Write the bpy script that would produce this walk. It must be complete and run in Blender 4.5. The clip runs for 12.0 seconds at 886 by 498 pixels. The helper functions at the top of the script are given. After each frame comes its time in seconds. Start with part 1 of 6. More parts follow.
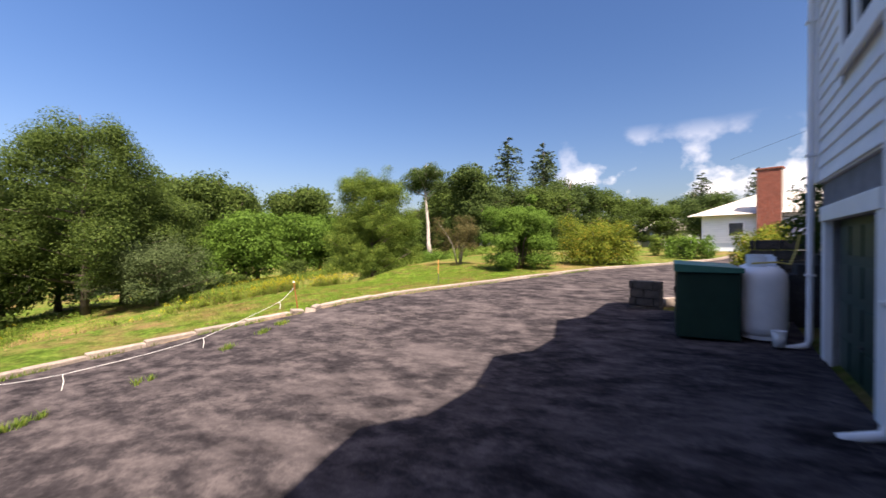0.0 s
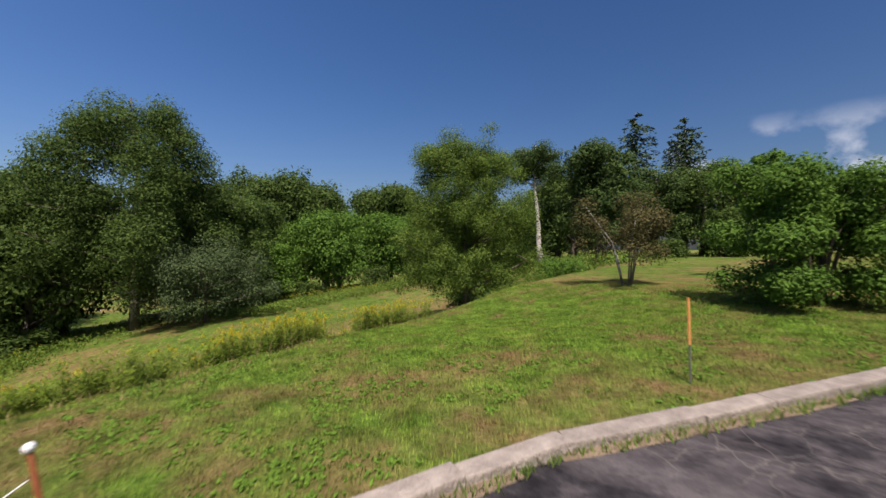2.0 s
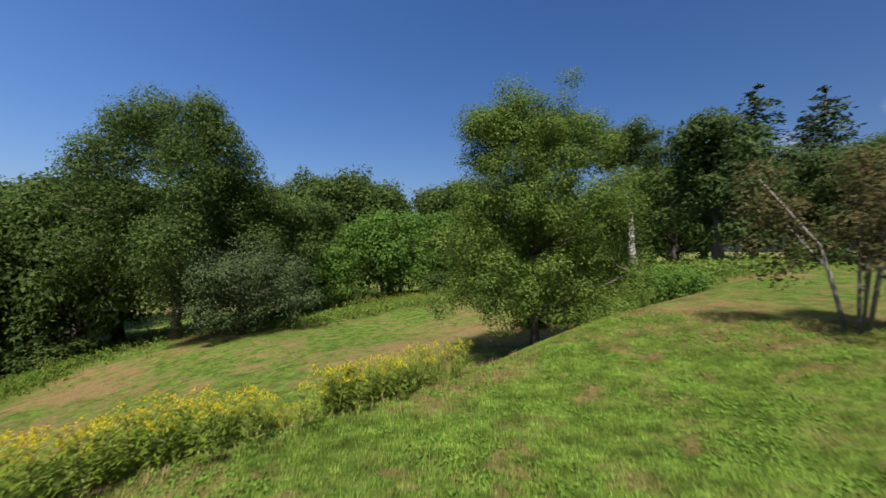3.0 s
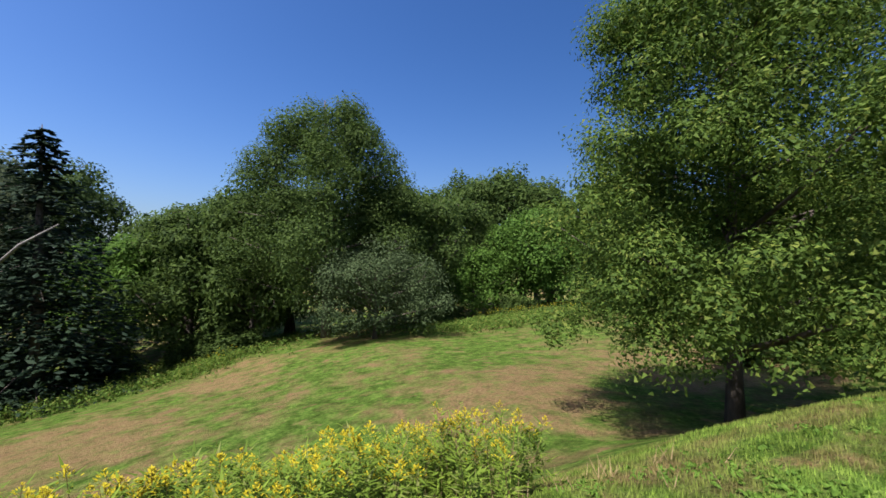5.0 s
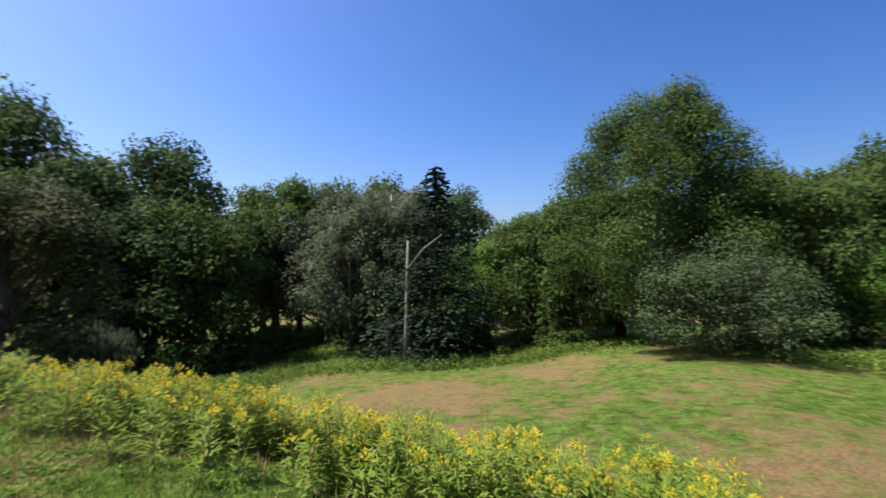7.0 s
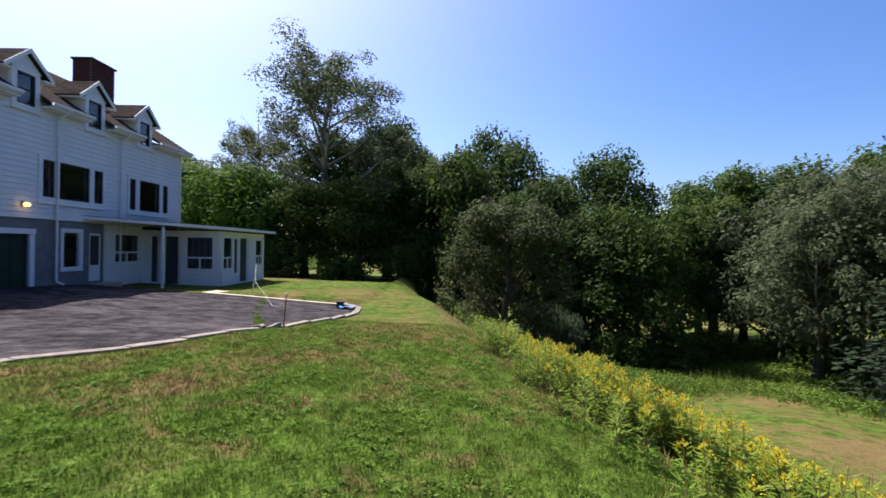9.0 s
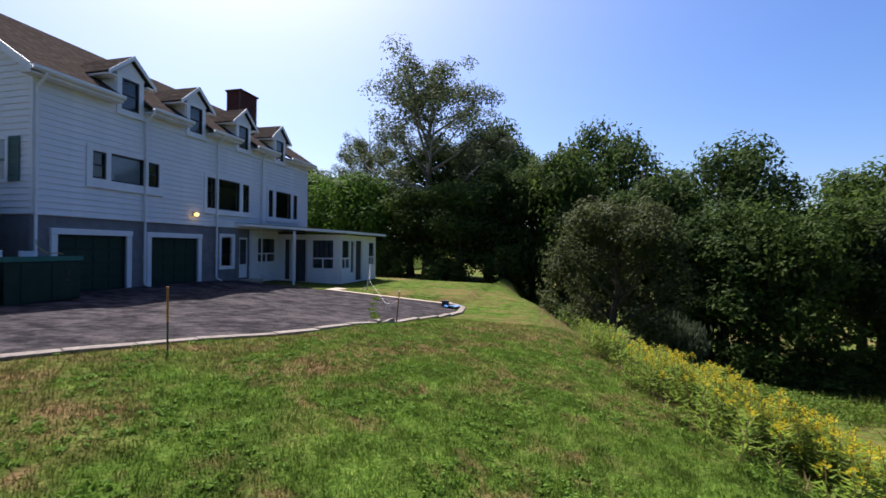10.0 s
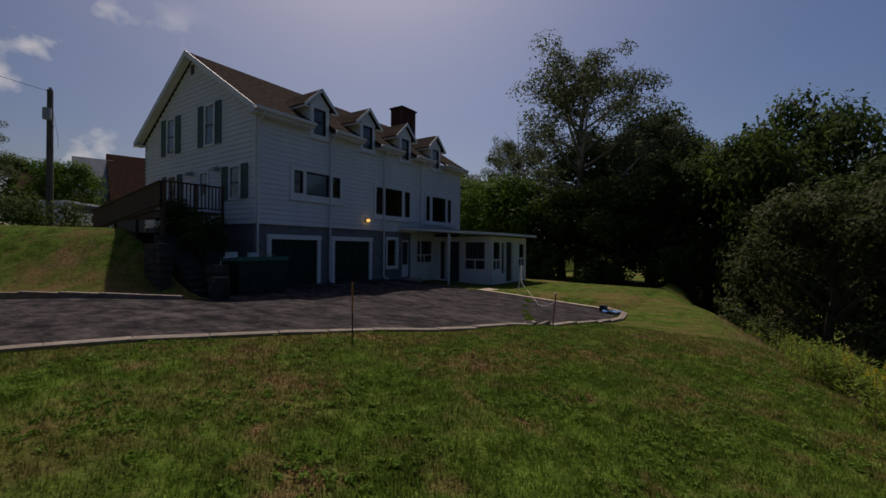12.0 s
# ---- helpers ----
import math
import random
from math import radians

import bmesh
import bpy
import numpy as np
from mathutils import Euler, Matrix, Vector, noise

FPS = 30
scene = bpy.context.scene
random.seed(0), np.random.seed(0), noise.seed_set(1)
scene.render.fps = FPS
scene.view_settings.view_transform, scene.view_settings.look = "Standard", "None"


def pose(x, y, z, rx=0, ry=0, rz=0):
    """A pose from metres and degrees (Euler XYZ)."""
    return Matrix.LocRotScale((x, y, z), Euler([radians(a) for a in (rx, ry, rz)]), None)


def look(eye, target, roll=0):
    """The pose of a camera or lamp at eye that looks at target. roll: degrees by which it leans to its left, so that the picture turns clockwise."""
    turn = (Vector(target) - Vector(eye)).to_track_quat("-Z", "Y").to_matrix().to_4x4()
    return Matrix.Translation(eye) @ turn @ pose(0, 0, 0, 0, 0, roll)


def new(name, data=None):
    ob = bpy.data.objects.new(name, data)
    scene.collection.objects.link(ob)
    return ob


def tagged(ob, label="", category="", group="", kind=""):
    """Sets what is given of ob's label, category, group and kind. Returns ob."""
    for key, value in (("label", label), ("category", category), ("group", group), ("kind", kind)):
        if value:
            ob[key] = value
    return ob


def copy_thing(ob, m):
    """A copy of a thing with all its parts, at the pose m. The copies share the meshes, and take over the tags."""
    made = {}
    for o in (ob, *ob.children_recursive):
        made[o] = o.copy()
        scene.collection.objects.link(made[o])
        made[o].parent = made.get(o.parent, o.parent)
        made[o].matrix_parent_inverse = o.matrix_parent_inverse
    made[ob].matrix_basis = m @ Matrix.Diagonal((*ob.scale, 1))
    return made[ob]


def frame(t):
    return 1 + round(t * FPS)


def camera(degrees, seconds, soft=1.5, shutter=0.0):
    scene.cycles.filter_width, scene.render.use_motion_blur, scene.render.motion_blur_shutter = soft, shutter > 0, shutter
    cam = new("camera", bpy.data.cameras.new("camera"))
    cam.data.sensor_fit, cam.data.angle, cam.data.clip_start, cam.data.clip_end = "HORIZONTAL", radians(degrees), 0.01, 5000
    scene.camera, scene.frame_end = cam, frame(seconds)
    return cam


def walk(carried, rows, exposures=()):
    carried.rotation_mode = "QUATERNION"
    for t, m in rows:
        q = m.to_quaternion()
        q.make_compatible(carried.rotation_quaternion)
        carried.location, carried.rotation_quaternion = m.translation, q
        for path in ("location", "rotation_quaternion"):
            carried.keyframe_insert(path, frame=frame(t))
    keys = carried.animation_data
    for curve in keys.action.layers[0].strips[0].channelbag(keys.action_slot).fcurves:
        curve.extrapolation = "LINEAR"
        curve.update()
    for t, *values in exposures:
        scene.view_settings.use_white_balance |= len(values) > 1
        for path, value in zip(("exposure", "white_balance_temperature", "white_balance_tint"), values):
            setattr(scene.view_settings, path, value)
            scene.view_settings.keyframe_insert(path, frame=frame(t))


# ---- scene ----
S = 0.52  # the place is laid out in full-size metres; everything is brought to the walk's pace by this one factor
cam = camera(93.4, 12.0, soft=1.5, shutter=0.2)
PATH = [
    (0, (-1.29, -8.36, 1.7), (-2.398, -6.695, 1.678), -0.2),
    (0.5, (-2.66, -6.05, 1.66), (-4.026, -4.59, 1.645), -0.1),
    (1, (-4.341, -4.049, 1.621), (-5.787, -2.667, 1.614), -0.2),
    (1.5, (-6.469, -2.312, 1.616), (-7.921, -0.936, 1.613), -0.2),
    (2, (-8.612, -0.548, 1.65), (-10.061, 0.83, 1.651), -0.1),
    (2.5, (-10.43, 1.532, 1.654), (-11.943, 2.84, 1.66), -0.2),
    (3, (-12.174, 3.557, 1.773), (-13.844, 4.657, 1.784), -0.1),
    (3.2, (-12.769, 4.236, 1.803), (-14.511, 5.218, 1.816), -0.0),
    (4.8, (-15.207, 6.82, 1.357), (-17.163, 7.234, 1.412), 0.3),
    (5, (-15.293, 6.971, 1.374), (-17.262, 7.319, 1.422), -0.0),
    (5.5, (-15.438, 7.392, 1.452), (-17.433, 7.526, 1.496), 0.1),
    (6, (-15.606, 7.707, 1.45), (-17.601, 7.573, 1.496), 0.2),
    (6.5, (-15.651, 7.935, 1.383), (-17.561, 7.343, 1.43), 0.3),
    (7, (-15.465, 8.21, 1.437), (-17.103, 7.064, 1.482), 0.5),
    (7.5, (-15.442, 8.4, 1.414), (-16.657, 6.812, 1.454), 0.7),
    (7.7, (-15.401, 8.481, 1.428), (-16.419, 6.759, 1.462), 0.8),
    (9.3, (-15.297, 9.21, 1.746), (-15.146, 7.216, 1.742), 0.9),
    (9.5, (-15.276, 9.302, 1.749), (-15.04, 7.316, 1.743), 0.9),
    (10, (-15.266, 9.316, 1.724), (-14.787, 7.374, 1.72), 0.8),
    (10.5, (-15.162, 9.275, 1.665), (-14.476, 7.397, 1.663), 0.8),
    (11, (-15.125, 9.283, 1.678), (-14.271, 7.475, 1.677), 0.7),
    (11.5, (-15.106, 9.182, 1.661), (-14.106, 7.451, 1.661), 0.6),
    (12, (-15.065, 9.317, 1.689), (-13.95, 7.656, 1.686), 0.5),
]
walk(cam, [(t, look(Vector(eye) * S, Vector(target) * S, roll)) for t, eye, target, roll in PATH],
     exposures=[(0, 1.52, 7550, 21), (0.5, 1.0, 7400, 22), (1.5, 0.58, 6850, 17), (2.5, 0.64, 6500, 16), (3, 0.72, 6400, 16), (5, 0.82, 6000, 17), (6.5, 0.86, 6000, 18), (7.7, 0.95, 6100, 17),
                (9.3, 0.9, 6230, 16), (10.5, 0.68, 6200, 16), (11.1, 0.6, 6250, 15), (11.4, 0.34, 6350, 15), (11.7, -0.27, 6700, 15), (12, -0.93, 7100, 17)])

# ---------------------------------------------------------------- light
SUN = Vector((0.46, -0.42, 1.0)).normalized()
world = bpy.data.worlds.new("world")
scene.world = world
world.use_nodes = True
wt = world.node_tree
sky = wt.nodes.new("ShaderNodeTexSky")
sky.sky_type, sky.sun_disc = "NISHITA", False
sky.sun_elevation = math.asin(SUN.z)
sky.sun_rotation = math.atan2(SUN.x, SUN.y)
sky.air_density, sky.dust_density, sky.ozone_density, sky.altitude = 1.0, 3.4, 3.0, 300


def link(tree, a, b):
    tree.links.new(a, b)


def wnode(kind, **values):
    n = wt.nodes.new(kind)
    for k, v in values.items():
        n.inputs[k].default_value = v
    return n


def wmath(op, a, b=0.0, clamp=False):
    n = wt.nodes.new("ShaderNodeMath")
    n.operation, n.use_clamp = op, clamp
    for i, v in enumerate((a, b)):
        if isinstance(v, (int, float)):
            n.inputs[i].default_value = v
        else:
            link(wt, v, n.inputs[i])
    return n.outputs[0]


# fair-weather cumulus low over the eastern half of the sky
tc = wt.nodes.new("ShaderNodeTexCoord")
sep = wt.nodes.new("ShaderNodeSeparateXYZ")
link(wt, tc.outputs["Generated"], sep.inputs[0])
wmap = wt.nodes.new("ShaderNodeMapping")
wmap.inputs["Scale"].default_value = (1.0, 1.0, 1.25)
wmap.inputs["Location"].default_value = (0.35, 0.1, 0.0)
link(wt, tc.outputs["Generated"], wmap.inputs[0])
puffs = wnode("ShaderNodeTexNoise", Scale=8.5, Detail=9.0, Roughness=0.52)
link(wt, wmap.outputs[0], puffs.inputs["Vector"])
top = wmath("ADD", wmath("MULTIPLY", wmath("SUBTRACT", sep.outputs[0], 0.55, True), 0.75), 0.25)
low = wmath("MULTIPLY", wmath("SUBTRACT", top, sep.outputs[2], True), 9.0, True)
east = wmath("SUBTRACT", wmath("ADD", wmath("MULTIPLY", sep.outputs[0], 0.75), wmath("MULTIPLY", sep.outputs[1], 0.65)), 0.22, True)
toward = wt.nodes.new("ShaderNodeVectorMath")
toward.operation = "DOT_PRODUCT"
toward.inputs[1].default_value = (0.1, 0.975, 0.19)
link(wt, tc.outputs["Generated"], toward.inputs[0])
bank = wmath("MULTIPLY", wmath("SUBTRACT", toward.outputs["Value"], 0.93, True), 1.0)
amount = wmath("MULTIPLY", wmath("SUBTRACT", wmath("ADD", puffs.outputs[0], bank), 0.572), 7.0, True)
amount = wmath("MULTIPLY", amount, wmath("MULTIPLY", low, wmath("MULTIPLY", east, 4.0, True), True), True)
mixc = wt.nodes.new("ShaderNodeMix")
mixc.data_type = "RGBA"
link(wt, amount, mixc.inputs[0])
deep = wnode("ShaderNodeHueSaturation", Saturation=1.32, Hue=0.507)
link(wt, sky.outputs[0], deep.inputs["Color"])
link(wt, deep.outputs[0], mixc.inputs[6])
mixc.inputs[7].default_value = (9.0, 9.4, 10.2, 1)
# hand-set gain on the sky colour: brighter to the south, dimmer to the north
south_gain = wmath("ADD", wmath("MULTIPLY", sep.outputs[1], -0.42), 1.22)
gained_sky = wt.nodes.new("ShaderNodeVectorMath")
gained_sky.operation = "SCALE"
link(wt, mixc.outputs[2], gained_sky.inputs[0])
link(wt, south_gain, gained_sky.inputs["Scale"])
bg = wt.nodes["Background"]
bg.inputs["Strength"].default_value = 0.076
link(wt, gained_sky.outputs[0], bg.inputs["Color"])

sun_data = bpy.data.lights.new("sun", "SUN")
sun_data.energy, sun_data.angle, sun_data.color = 5.0, radians(0.53), (1.0, 0.95, 0.86)
sun = new("sun", sun_data)
sun.matrix_basis = look(SUN * 60, (0, 0, 0))

# ---------------------------------------------------------------- materials


class Mat:
    """A small builder round one Principled material; coordinates are metres on the object."""

    def __init__(self, name, color, rough=0.7, metal=0.0, spec=0.35):
        self.m = bpy.data.materials.new(name)
        self.m.use_nodes = True
        self.t = self.m.node_tree
        self.b = self.t.nodes["Principled BSDF"]
        self.b.inputs["Base Color"].default_value = (*color, 1)
        self.b.inputs["Roughness"].default_value = rough
        self.b.inputs["Metallic"].default_value = metal
        self.b.inputs["Specular IOR Level"].default_value = spec
        self.m.diffuse_color = (*color, 1)
        self.co = self.t.nodes.new("ShaderNodeTexCoord").outputs["Object"]
        self.color = None

    def noise(self, scale, detail=4.0, rough=0.55, stretch=None, w=0.0):
        n = self.t.nodes.new("ShaderNodeTexNoise")
        n.inputs["Scale"].default_value, n.inputs["Detail"].default_value, n.inputs["Roughness"].default_value = scale, detail, rough
        src = self.co
        if stretch or w:
            mp = self.t.nodes.new("ShaderNodeMapping")
            mp.inputs["Scale"].default_value = stretch or (1, 1, 1)
            mp.inputs["Location"].default_value = (w, w * 0.7, w * 1.3)
            self.t.links.new(src, mp.inputs[0])
            src = mp.outputs[0]
        self.t.links.new(src, n.inputs["Vector"])
        return n.outputs[0]

    def voronoi(self, scale, feature="F1", stretch=None):
        n = self.t.nodes.new("ShaderNodeTexVoronoi")
        n.feature = feature
        n.inputs["Scale"].default_value = scale
        src = self.co
        if stretch:
            mp = self.t.nodes.new("ShaderNodeMapping")
            mp.inputs["Scale"].default_value = stretch
            self.t.links.new(src, mp.inputs[0])
            src = mp.outputs[0]
        self.t.links.new(src, n.inputs["Vector"])
        return n.outputs["Distance"]

    def island(self):
        return self.t.nodes.new("ShaderNodeNewGeometry").outputs["Random Per Island"]

    def piece(self):
        return self.t.nodes.new("ShaderNodeObjectInfo").outputs["Random"]

    def ramp(self, fac, stops):
        n = self.t.nodes.new("ShaderNodeValToRGB")
        e = n.color_ramp.elements
        while len(e) < len(stops):
            e.new(0.5)
        for el, (p, c) in zip(e, stops):
            el.position = p
            el.color = (*c, 1) if not isinstance(c, (int, float)) else (c, c, c, 1)
        self.t.links.new(fac, n.inputs[0])
        return n.outputs[0]

    def mix(self, fac, a, b, mode="MIX"):
        n = self.t.nodes.new("ShaderNodeMix")
        n.data_type, n.blend_type = "RGBA", mode
        for i, v in ((0, fac), (6, a), (7, b)):
            if isinstance(v, (int, float)):
                n.inputs[i].default_value = v
            elif isinstance(v, tuple):
                n.inputs[i].default_value = (*v, 1)
            else:
                self.t.links.new(v, n.inputs[i])
        return n.outputs[2]

    def math(self, op, a, b=0.0, clamp=False):
        n = self.t.nodes.new("ShaderNodeMath")
        n.operation, n.use_clamp = op, clamp
        for i, v in enumerate((a, b)):
            if isinstance(v, (int, float)):
                n.inputs[i].default_value = v
            else:
                self.t.links.new(v, n.inputs[i])
        return n.outputs[0]

    def base(self, out):
        self.color = out
        self.t.links.new(out, self.b.inputs["Base Color"])
        return self

    def rough(self, out):
        self.t.links.new(out, self.b.inputs["Roughness"])
        return self

    def bump(self, height, strength=0.3, distance=0.02):
        n = self.t.nodes.new("ShaderNodeBump")
        n.inputs["Strength"].default_value, n.inputs["Distance"].default_value = strength, distance
        self.t.links.new(height, n.inputs["Height"])
        self.t.links.new(n.outputs[0], self.b.inputs["Normal"])
        return self

    def translucent(self, share):
        """Light passes through thin leaves."""
        tr = self.t.nodes.new("ShaderNodeBsdfTranslucent")
        mx = self.t.nodes.new("ShaderNodeMixShader")
        mx.inputs[0].default_value = share
        if self.color is not None:
            self.t.links.new(self.color, tr.inputs[0])
        self.t.links.new(self.b.outputs[0], mx.inputs[1])
        self.t.links.new(tr.outputs[0], mx.inputs[2])
        self.t.links.new(mx.outputs[0], self.t.nodes["Material Output"].inputs[0])
        return self


def leaf_mat(name, dark, light, odd=None, share=0.4):
    a = Mat(name, dark, 0.7, 0, 0.15)
    stops = [(0.0, dark), (0.5, tuple((d + l) / 2 for d, l in zip(dark, light))), (0.85, light)] + ([(0.93, odd)] if odd else [])
    c = a.ramp(a.island(), stops)
    c = a.mix(a.math("MULTIPLY", a.noise(0.6, 2), 0.55), c, dark)
    a.base(c)
    return a.translucent(share).m


def bark_mat(name, dark, light):
    a = Mat(name, dark, 0.9, 0, 0.1)
    n = a.noise(7, 5, 0.6, (1, 1, 0.25))
    return a.base(a.ramp(n, [(0.3, dark), (0.7, light)])).bump(n, 0.6, 0.03).m


LEAF = {
    "maple": leaf_mat("maple_leaf", (0.036, 0.066, 0.014), (0.115, 0.17, 0.034), share=0.48),
    "dark": leaf_mat("dark_leaf", (0.032, 0.06, 0.016), (0.1, 0.15, 0.037), share=0.48),
    "fresh": leaf_mat("fresh_leaf", (0.055, 0.115, 0.016), (0.12, 0.215, 0.03)),
    "yellowish": leaf_mat("yellowish_leaf", (0.045, 0.085, 0.013), (0.145, 0.215, 0.032), (0.22, 0.26, 0.045)),
    "grey": leaf_mat("grey_green_leaf", (0.048, 0.075, 0.026), (0.105, 0.145, 0.058), share=0.3),
    "ash": leaf_mat("ash_leaf", (0.055, 0.076, 0.034), (0.165, 0.195, 0.095), share=0.45),
    "olive": leaf_mat("olive_leaf", (0.045, 0.06, 0.02), (0.105, 0.12, 0.045)),
    "brown": leaf_mat("turning_leaf", (0.06, 0.058, 0.02), (0.13, 0.12, 0.042), (0.17, 0.12, 0.05)),
    "pine": leaf_mat("pine_needle", (0.03, 0.052, 0.022), (0.075, 0.105, 0.045), share=0.15),
    "spruce": leaf_mat("spruce_needle", (0.01, 0.022, 0.01), (0.026, 0.045, 0.02), share=0.1),
    "forsythia": leaf_mat("golden_leaf", (0.07, 0.115, 0.012), (0.2, 0.23, 0.025), (0.33, 0.25, 0.03)),
    "willow": leaf_mat("willow_leaf", (0.06, 0.085, 0.045), (0.15, 0.19, 0.11), share=0.25),
}
BARK = bark_mat("bark", (0.05, 0.04, 0.03), (0.15, 0.125, 0.1))
SNAG_BARK = bark_mat("weathered_bark", (0.12, 0.11, 0.1), (0.27, 0.25, 0.22))
PALE_BARK = bark_mat("pale_bark", (0.22, 0.2, 0.17), (0.46, 0.43, 0.38))


def ground_mat(name, blade):
    """Mown grass: green growth, straw-dry patches, fine grain."""
    a = Mat(name, (0.09, 0.14, 0.03), 0.95, 0, 0.03)
    fine = a.noise(9 if not blade else 5, 5, 0.65)
    green = a.ramp(fine, [(0.3, (0.042, 0.08, 0.011)), (0.52, (0.092, 0.158, 0.022) if blade else (0.08, 0.134, 0.02)), (0.72, (0.16, 0.225, 0.042) if blade else (0.138, 0.192, 0.037))])
    clumps = a.ramp(a.noise(2.4, 5, 0.65, w=12.0), [(0.34, 0.55), (0.5, 1.0), (0.66, 1.5)])
    if blade:
        green = a.mix(a.island(), green, (0.2, 0.29, 0.042))
    green = a.mix(1.0, green, clumps, "MULTIPLY")
    dry = a.ramp(a.noise(14, 3, 0.6), [(0.3, (0.15, 0.088, 0.042)), (0.7, (0.31, 0.195, 0.1))])
    big = a.noise(0.17, 3, 0.5, w=3.0)
    mid = a.noise(0.9, 4, 0.6, w=9.0)
    mask = a.math("ADD", a.math("MULTIPLY", big, 0.75), a.math("MULTIPLY", mid, 0.75))
    mask = a.math("MULTIPLY", a.math("SUBTRACT", mask, 0.69), 4.5, True)
    small = a.math("MULTIPLY", a.math("SUBTRACT", a.noise(1.5, 5, 0.65, w=5.0), 0.53), 6.0, True)
    mask = a.math("MAXIMUM", mask, a.math("MULTIPLY", small, 0.95))
    # burnt-dry stretches of the field
    for where, reach in (((-28.5, -2.2, -3.3), 7.5), ((-25.0, 10.3, -1.7), 4.6), ((-36, 0.5, -3.7), 4.5)):
        far = a.t.nodes.new("ShaderNodeVectorMath")
        far.operation = "DISTANCE"
        far.inputs[1].default_value = where
        a.t.links.new(a.co, far.inputs[0])
        spot = a.math("SUBTRACT", 1.0, a.math("DIVIDE", far.outputs["Value"], reach), True)
        spot = a.math("MULTIPLY", a.math("SUBTRACT", a.math("ADD", spot, a.math("MULTIPLY", mid, 1.9)), 1.2), 2.4, True)
        mask = a.math("MAXIMUM", mask, a.math("MULTIPLY", spot, a.math("GREATER_THAN", reach, far.outputs["Value"])))
    mask = a.math("MULTIPLY", mask, a.math("ADD", a.math("MULTIPLY", a.noise(2.2, 6, 0.75, w=7.0), 3.2), -0.7), True)
    a.base(a.mix(a.math("MULTIPLY", mask, 0.82), green, dry))
    if not blade:
        a.bump(a.noise(22, 4, 0.7), 0.9, 0.05)
        return a.m
    return a.translucent(0.22).m


GRASS = ground_mat("mown_grass", False)
BLADE = ground_mat("grass_blade", True)
_a = Mat("asphalt", (0.05, 0.05, 0.055), 0.95, 0, 0.02)
_grain = _a.noise(60, 3, 0.7)
_patch = _a.noise(2.4, 8, 0.72, (0.85, 1.15, 1.0), 2.0)
_streak = _a.noise(1.1, 8, 0.7, (0.7, 1.35, 1.0), 6.0)
_c = _a.ramp(_patch, [(0.37, (0.014, 0.0125, 0.0145)), (0.5, (0.038, 0.034, 0.037)), (0.63, (0.1, 0.087, 0.088))])
_c = _a.mix(_a.ramp(_streak, [(0.48, 0.0), (0.68, 0.65)]), _c, (0.13, 0.113, 0.114))
_c = _a.mix(_a.ramp(_grain, [(0.3, 0.35), (0.7, 0.0)]), _c, (0.02, 0.02, 0.022))
_wob = _a.t.nodes.new("ShaderNodeTexNoise")
_wob.inputs["Scale"].default_value, _wob.inputs["Detail"].default_value = 2.2, 5.0
_a.t.links.new(_a.co, _wob.inputs["Vector"])
_far = _a.t.nodes.new("ShaderNodeVectorMath")
_far.operation = "MULTIPLY_ADD"
_far.inputs[1].default_value = (0.45, 0.45, 0.45)
_a.t.links.new(_wob.outputs["Color"], _far.inputs[0])
_a.t.links.new(_a.co, _far.inputs[2])
_plain_co, _a.co = _a.co, _far.outputs[0]
_crack = _a.ramp(_a.voronoi(2.6, "DISTANCE_TO_EDGE"), [(0.0, 1.0), (0.02, 0.0)])
_a.co = _plain_co
_where = _a.ramp(_a.noise(0.35, 2, 0.5, w=1.0), [(0.56, 0.0), (0.66, 0.5)])
_c = _a.mix(_a.math("MULTIPLY", _crack, _where), _c, (0.17, 0.15, 0.13))
_a.base(_c).bump(_grain, 0.5, 0.012)
ASPHALT = _a.m


def simple(name, dark, light, scale=6.0, rough=0.7, bump=0.2, dist=0.01, stretch=None, spec=0.3, piece=0.0):
    a = Mat(name, dark, rough, 0, spec)
    n = a.noise(scale, 5, 0.6, stretch)
    c = a.ramp(n, [(0.3, dark), (0.7, light)])
    if piece:
        c = a.mix(a.math("MULTIPLY", a.piece(), piece), c, tuple(0.45 * v for v in dark))
    a.base(c)
    if bump:
        a.bump(a.noise(scale * 5, 4, 0.6, stretch), bump, dist)
    return a.m


SIDING = simple("white_siding", (0.7, 0.71, 0.73), (0.82, 0.82, 0.83), 1.3, 0.5, 0.08, 0.004, (1, 1, 3), 0.35)
TRIM = simple("white_trim", (0.74, 0.74, 0.75), (0.84, 0.84, 0.84), 2.0, 0.45, 0.05, 0.003)
STUCCO = simple("grey_foundation", (0.15, 0.15, 0.16), (0.22, 0.22, 0.225), 2.5, 0.9, 0.5, 0.02)
GREEN = simple("green_paint", (0.008, 0.03, 0.021), (0.012, 0.042, 0.03), 3.0, 0.45, 0.05, 0.003)
SHUTTER = simple("green_shutter", (0.05, 0.11, 0.1), (0.08, 0.15, 0.13), 3.0, 0.5, 0.05, 0.003)
CONCRETE = simple("kerb_concrete", (0.2, 0.165, 0.14), (0.37, 0.315, 0.27), 5.0, 0.9, 0.6, 0.03, piece=0.35)
PATHSTONE = simple("tan_concrete", (0.36, 0.28, 0.21), (0.52, 0.43, 0.34), 3.0, 0.9, 0.4, 0.01)
STONE = simple("dark_stone", (0.035, 0.033, 0.031), (0.09, 0.083, 0.076), 4.0, 0.9, 0.7, 0.03, piece=0.5)
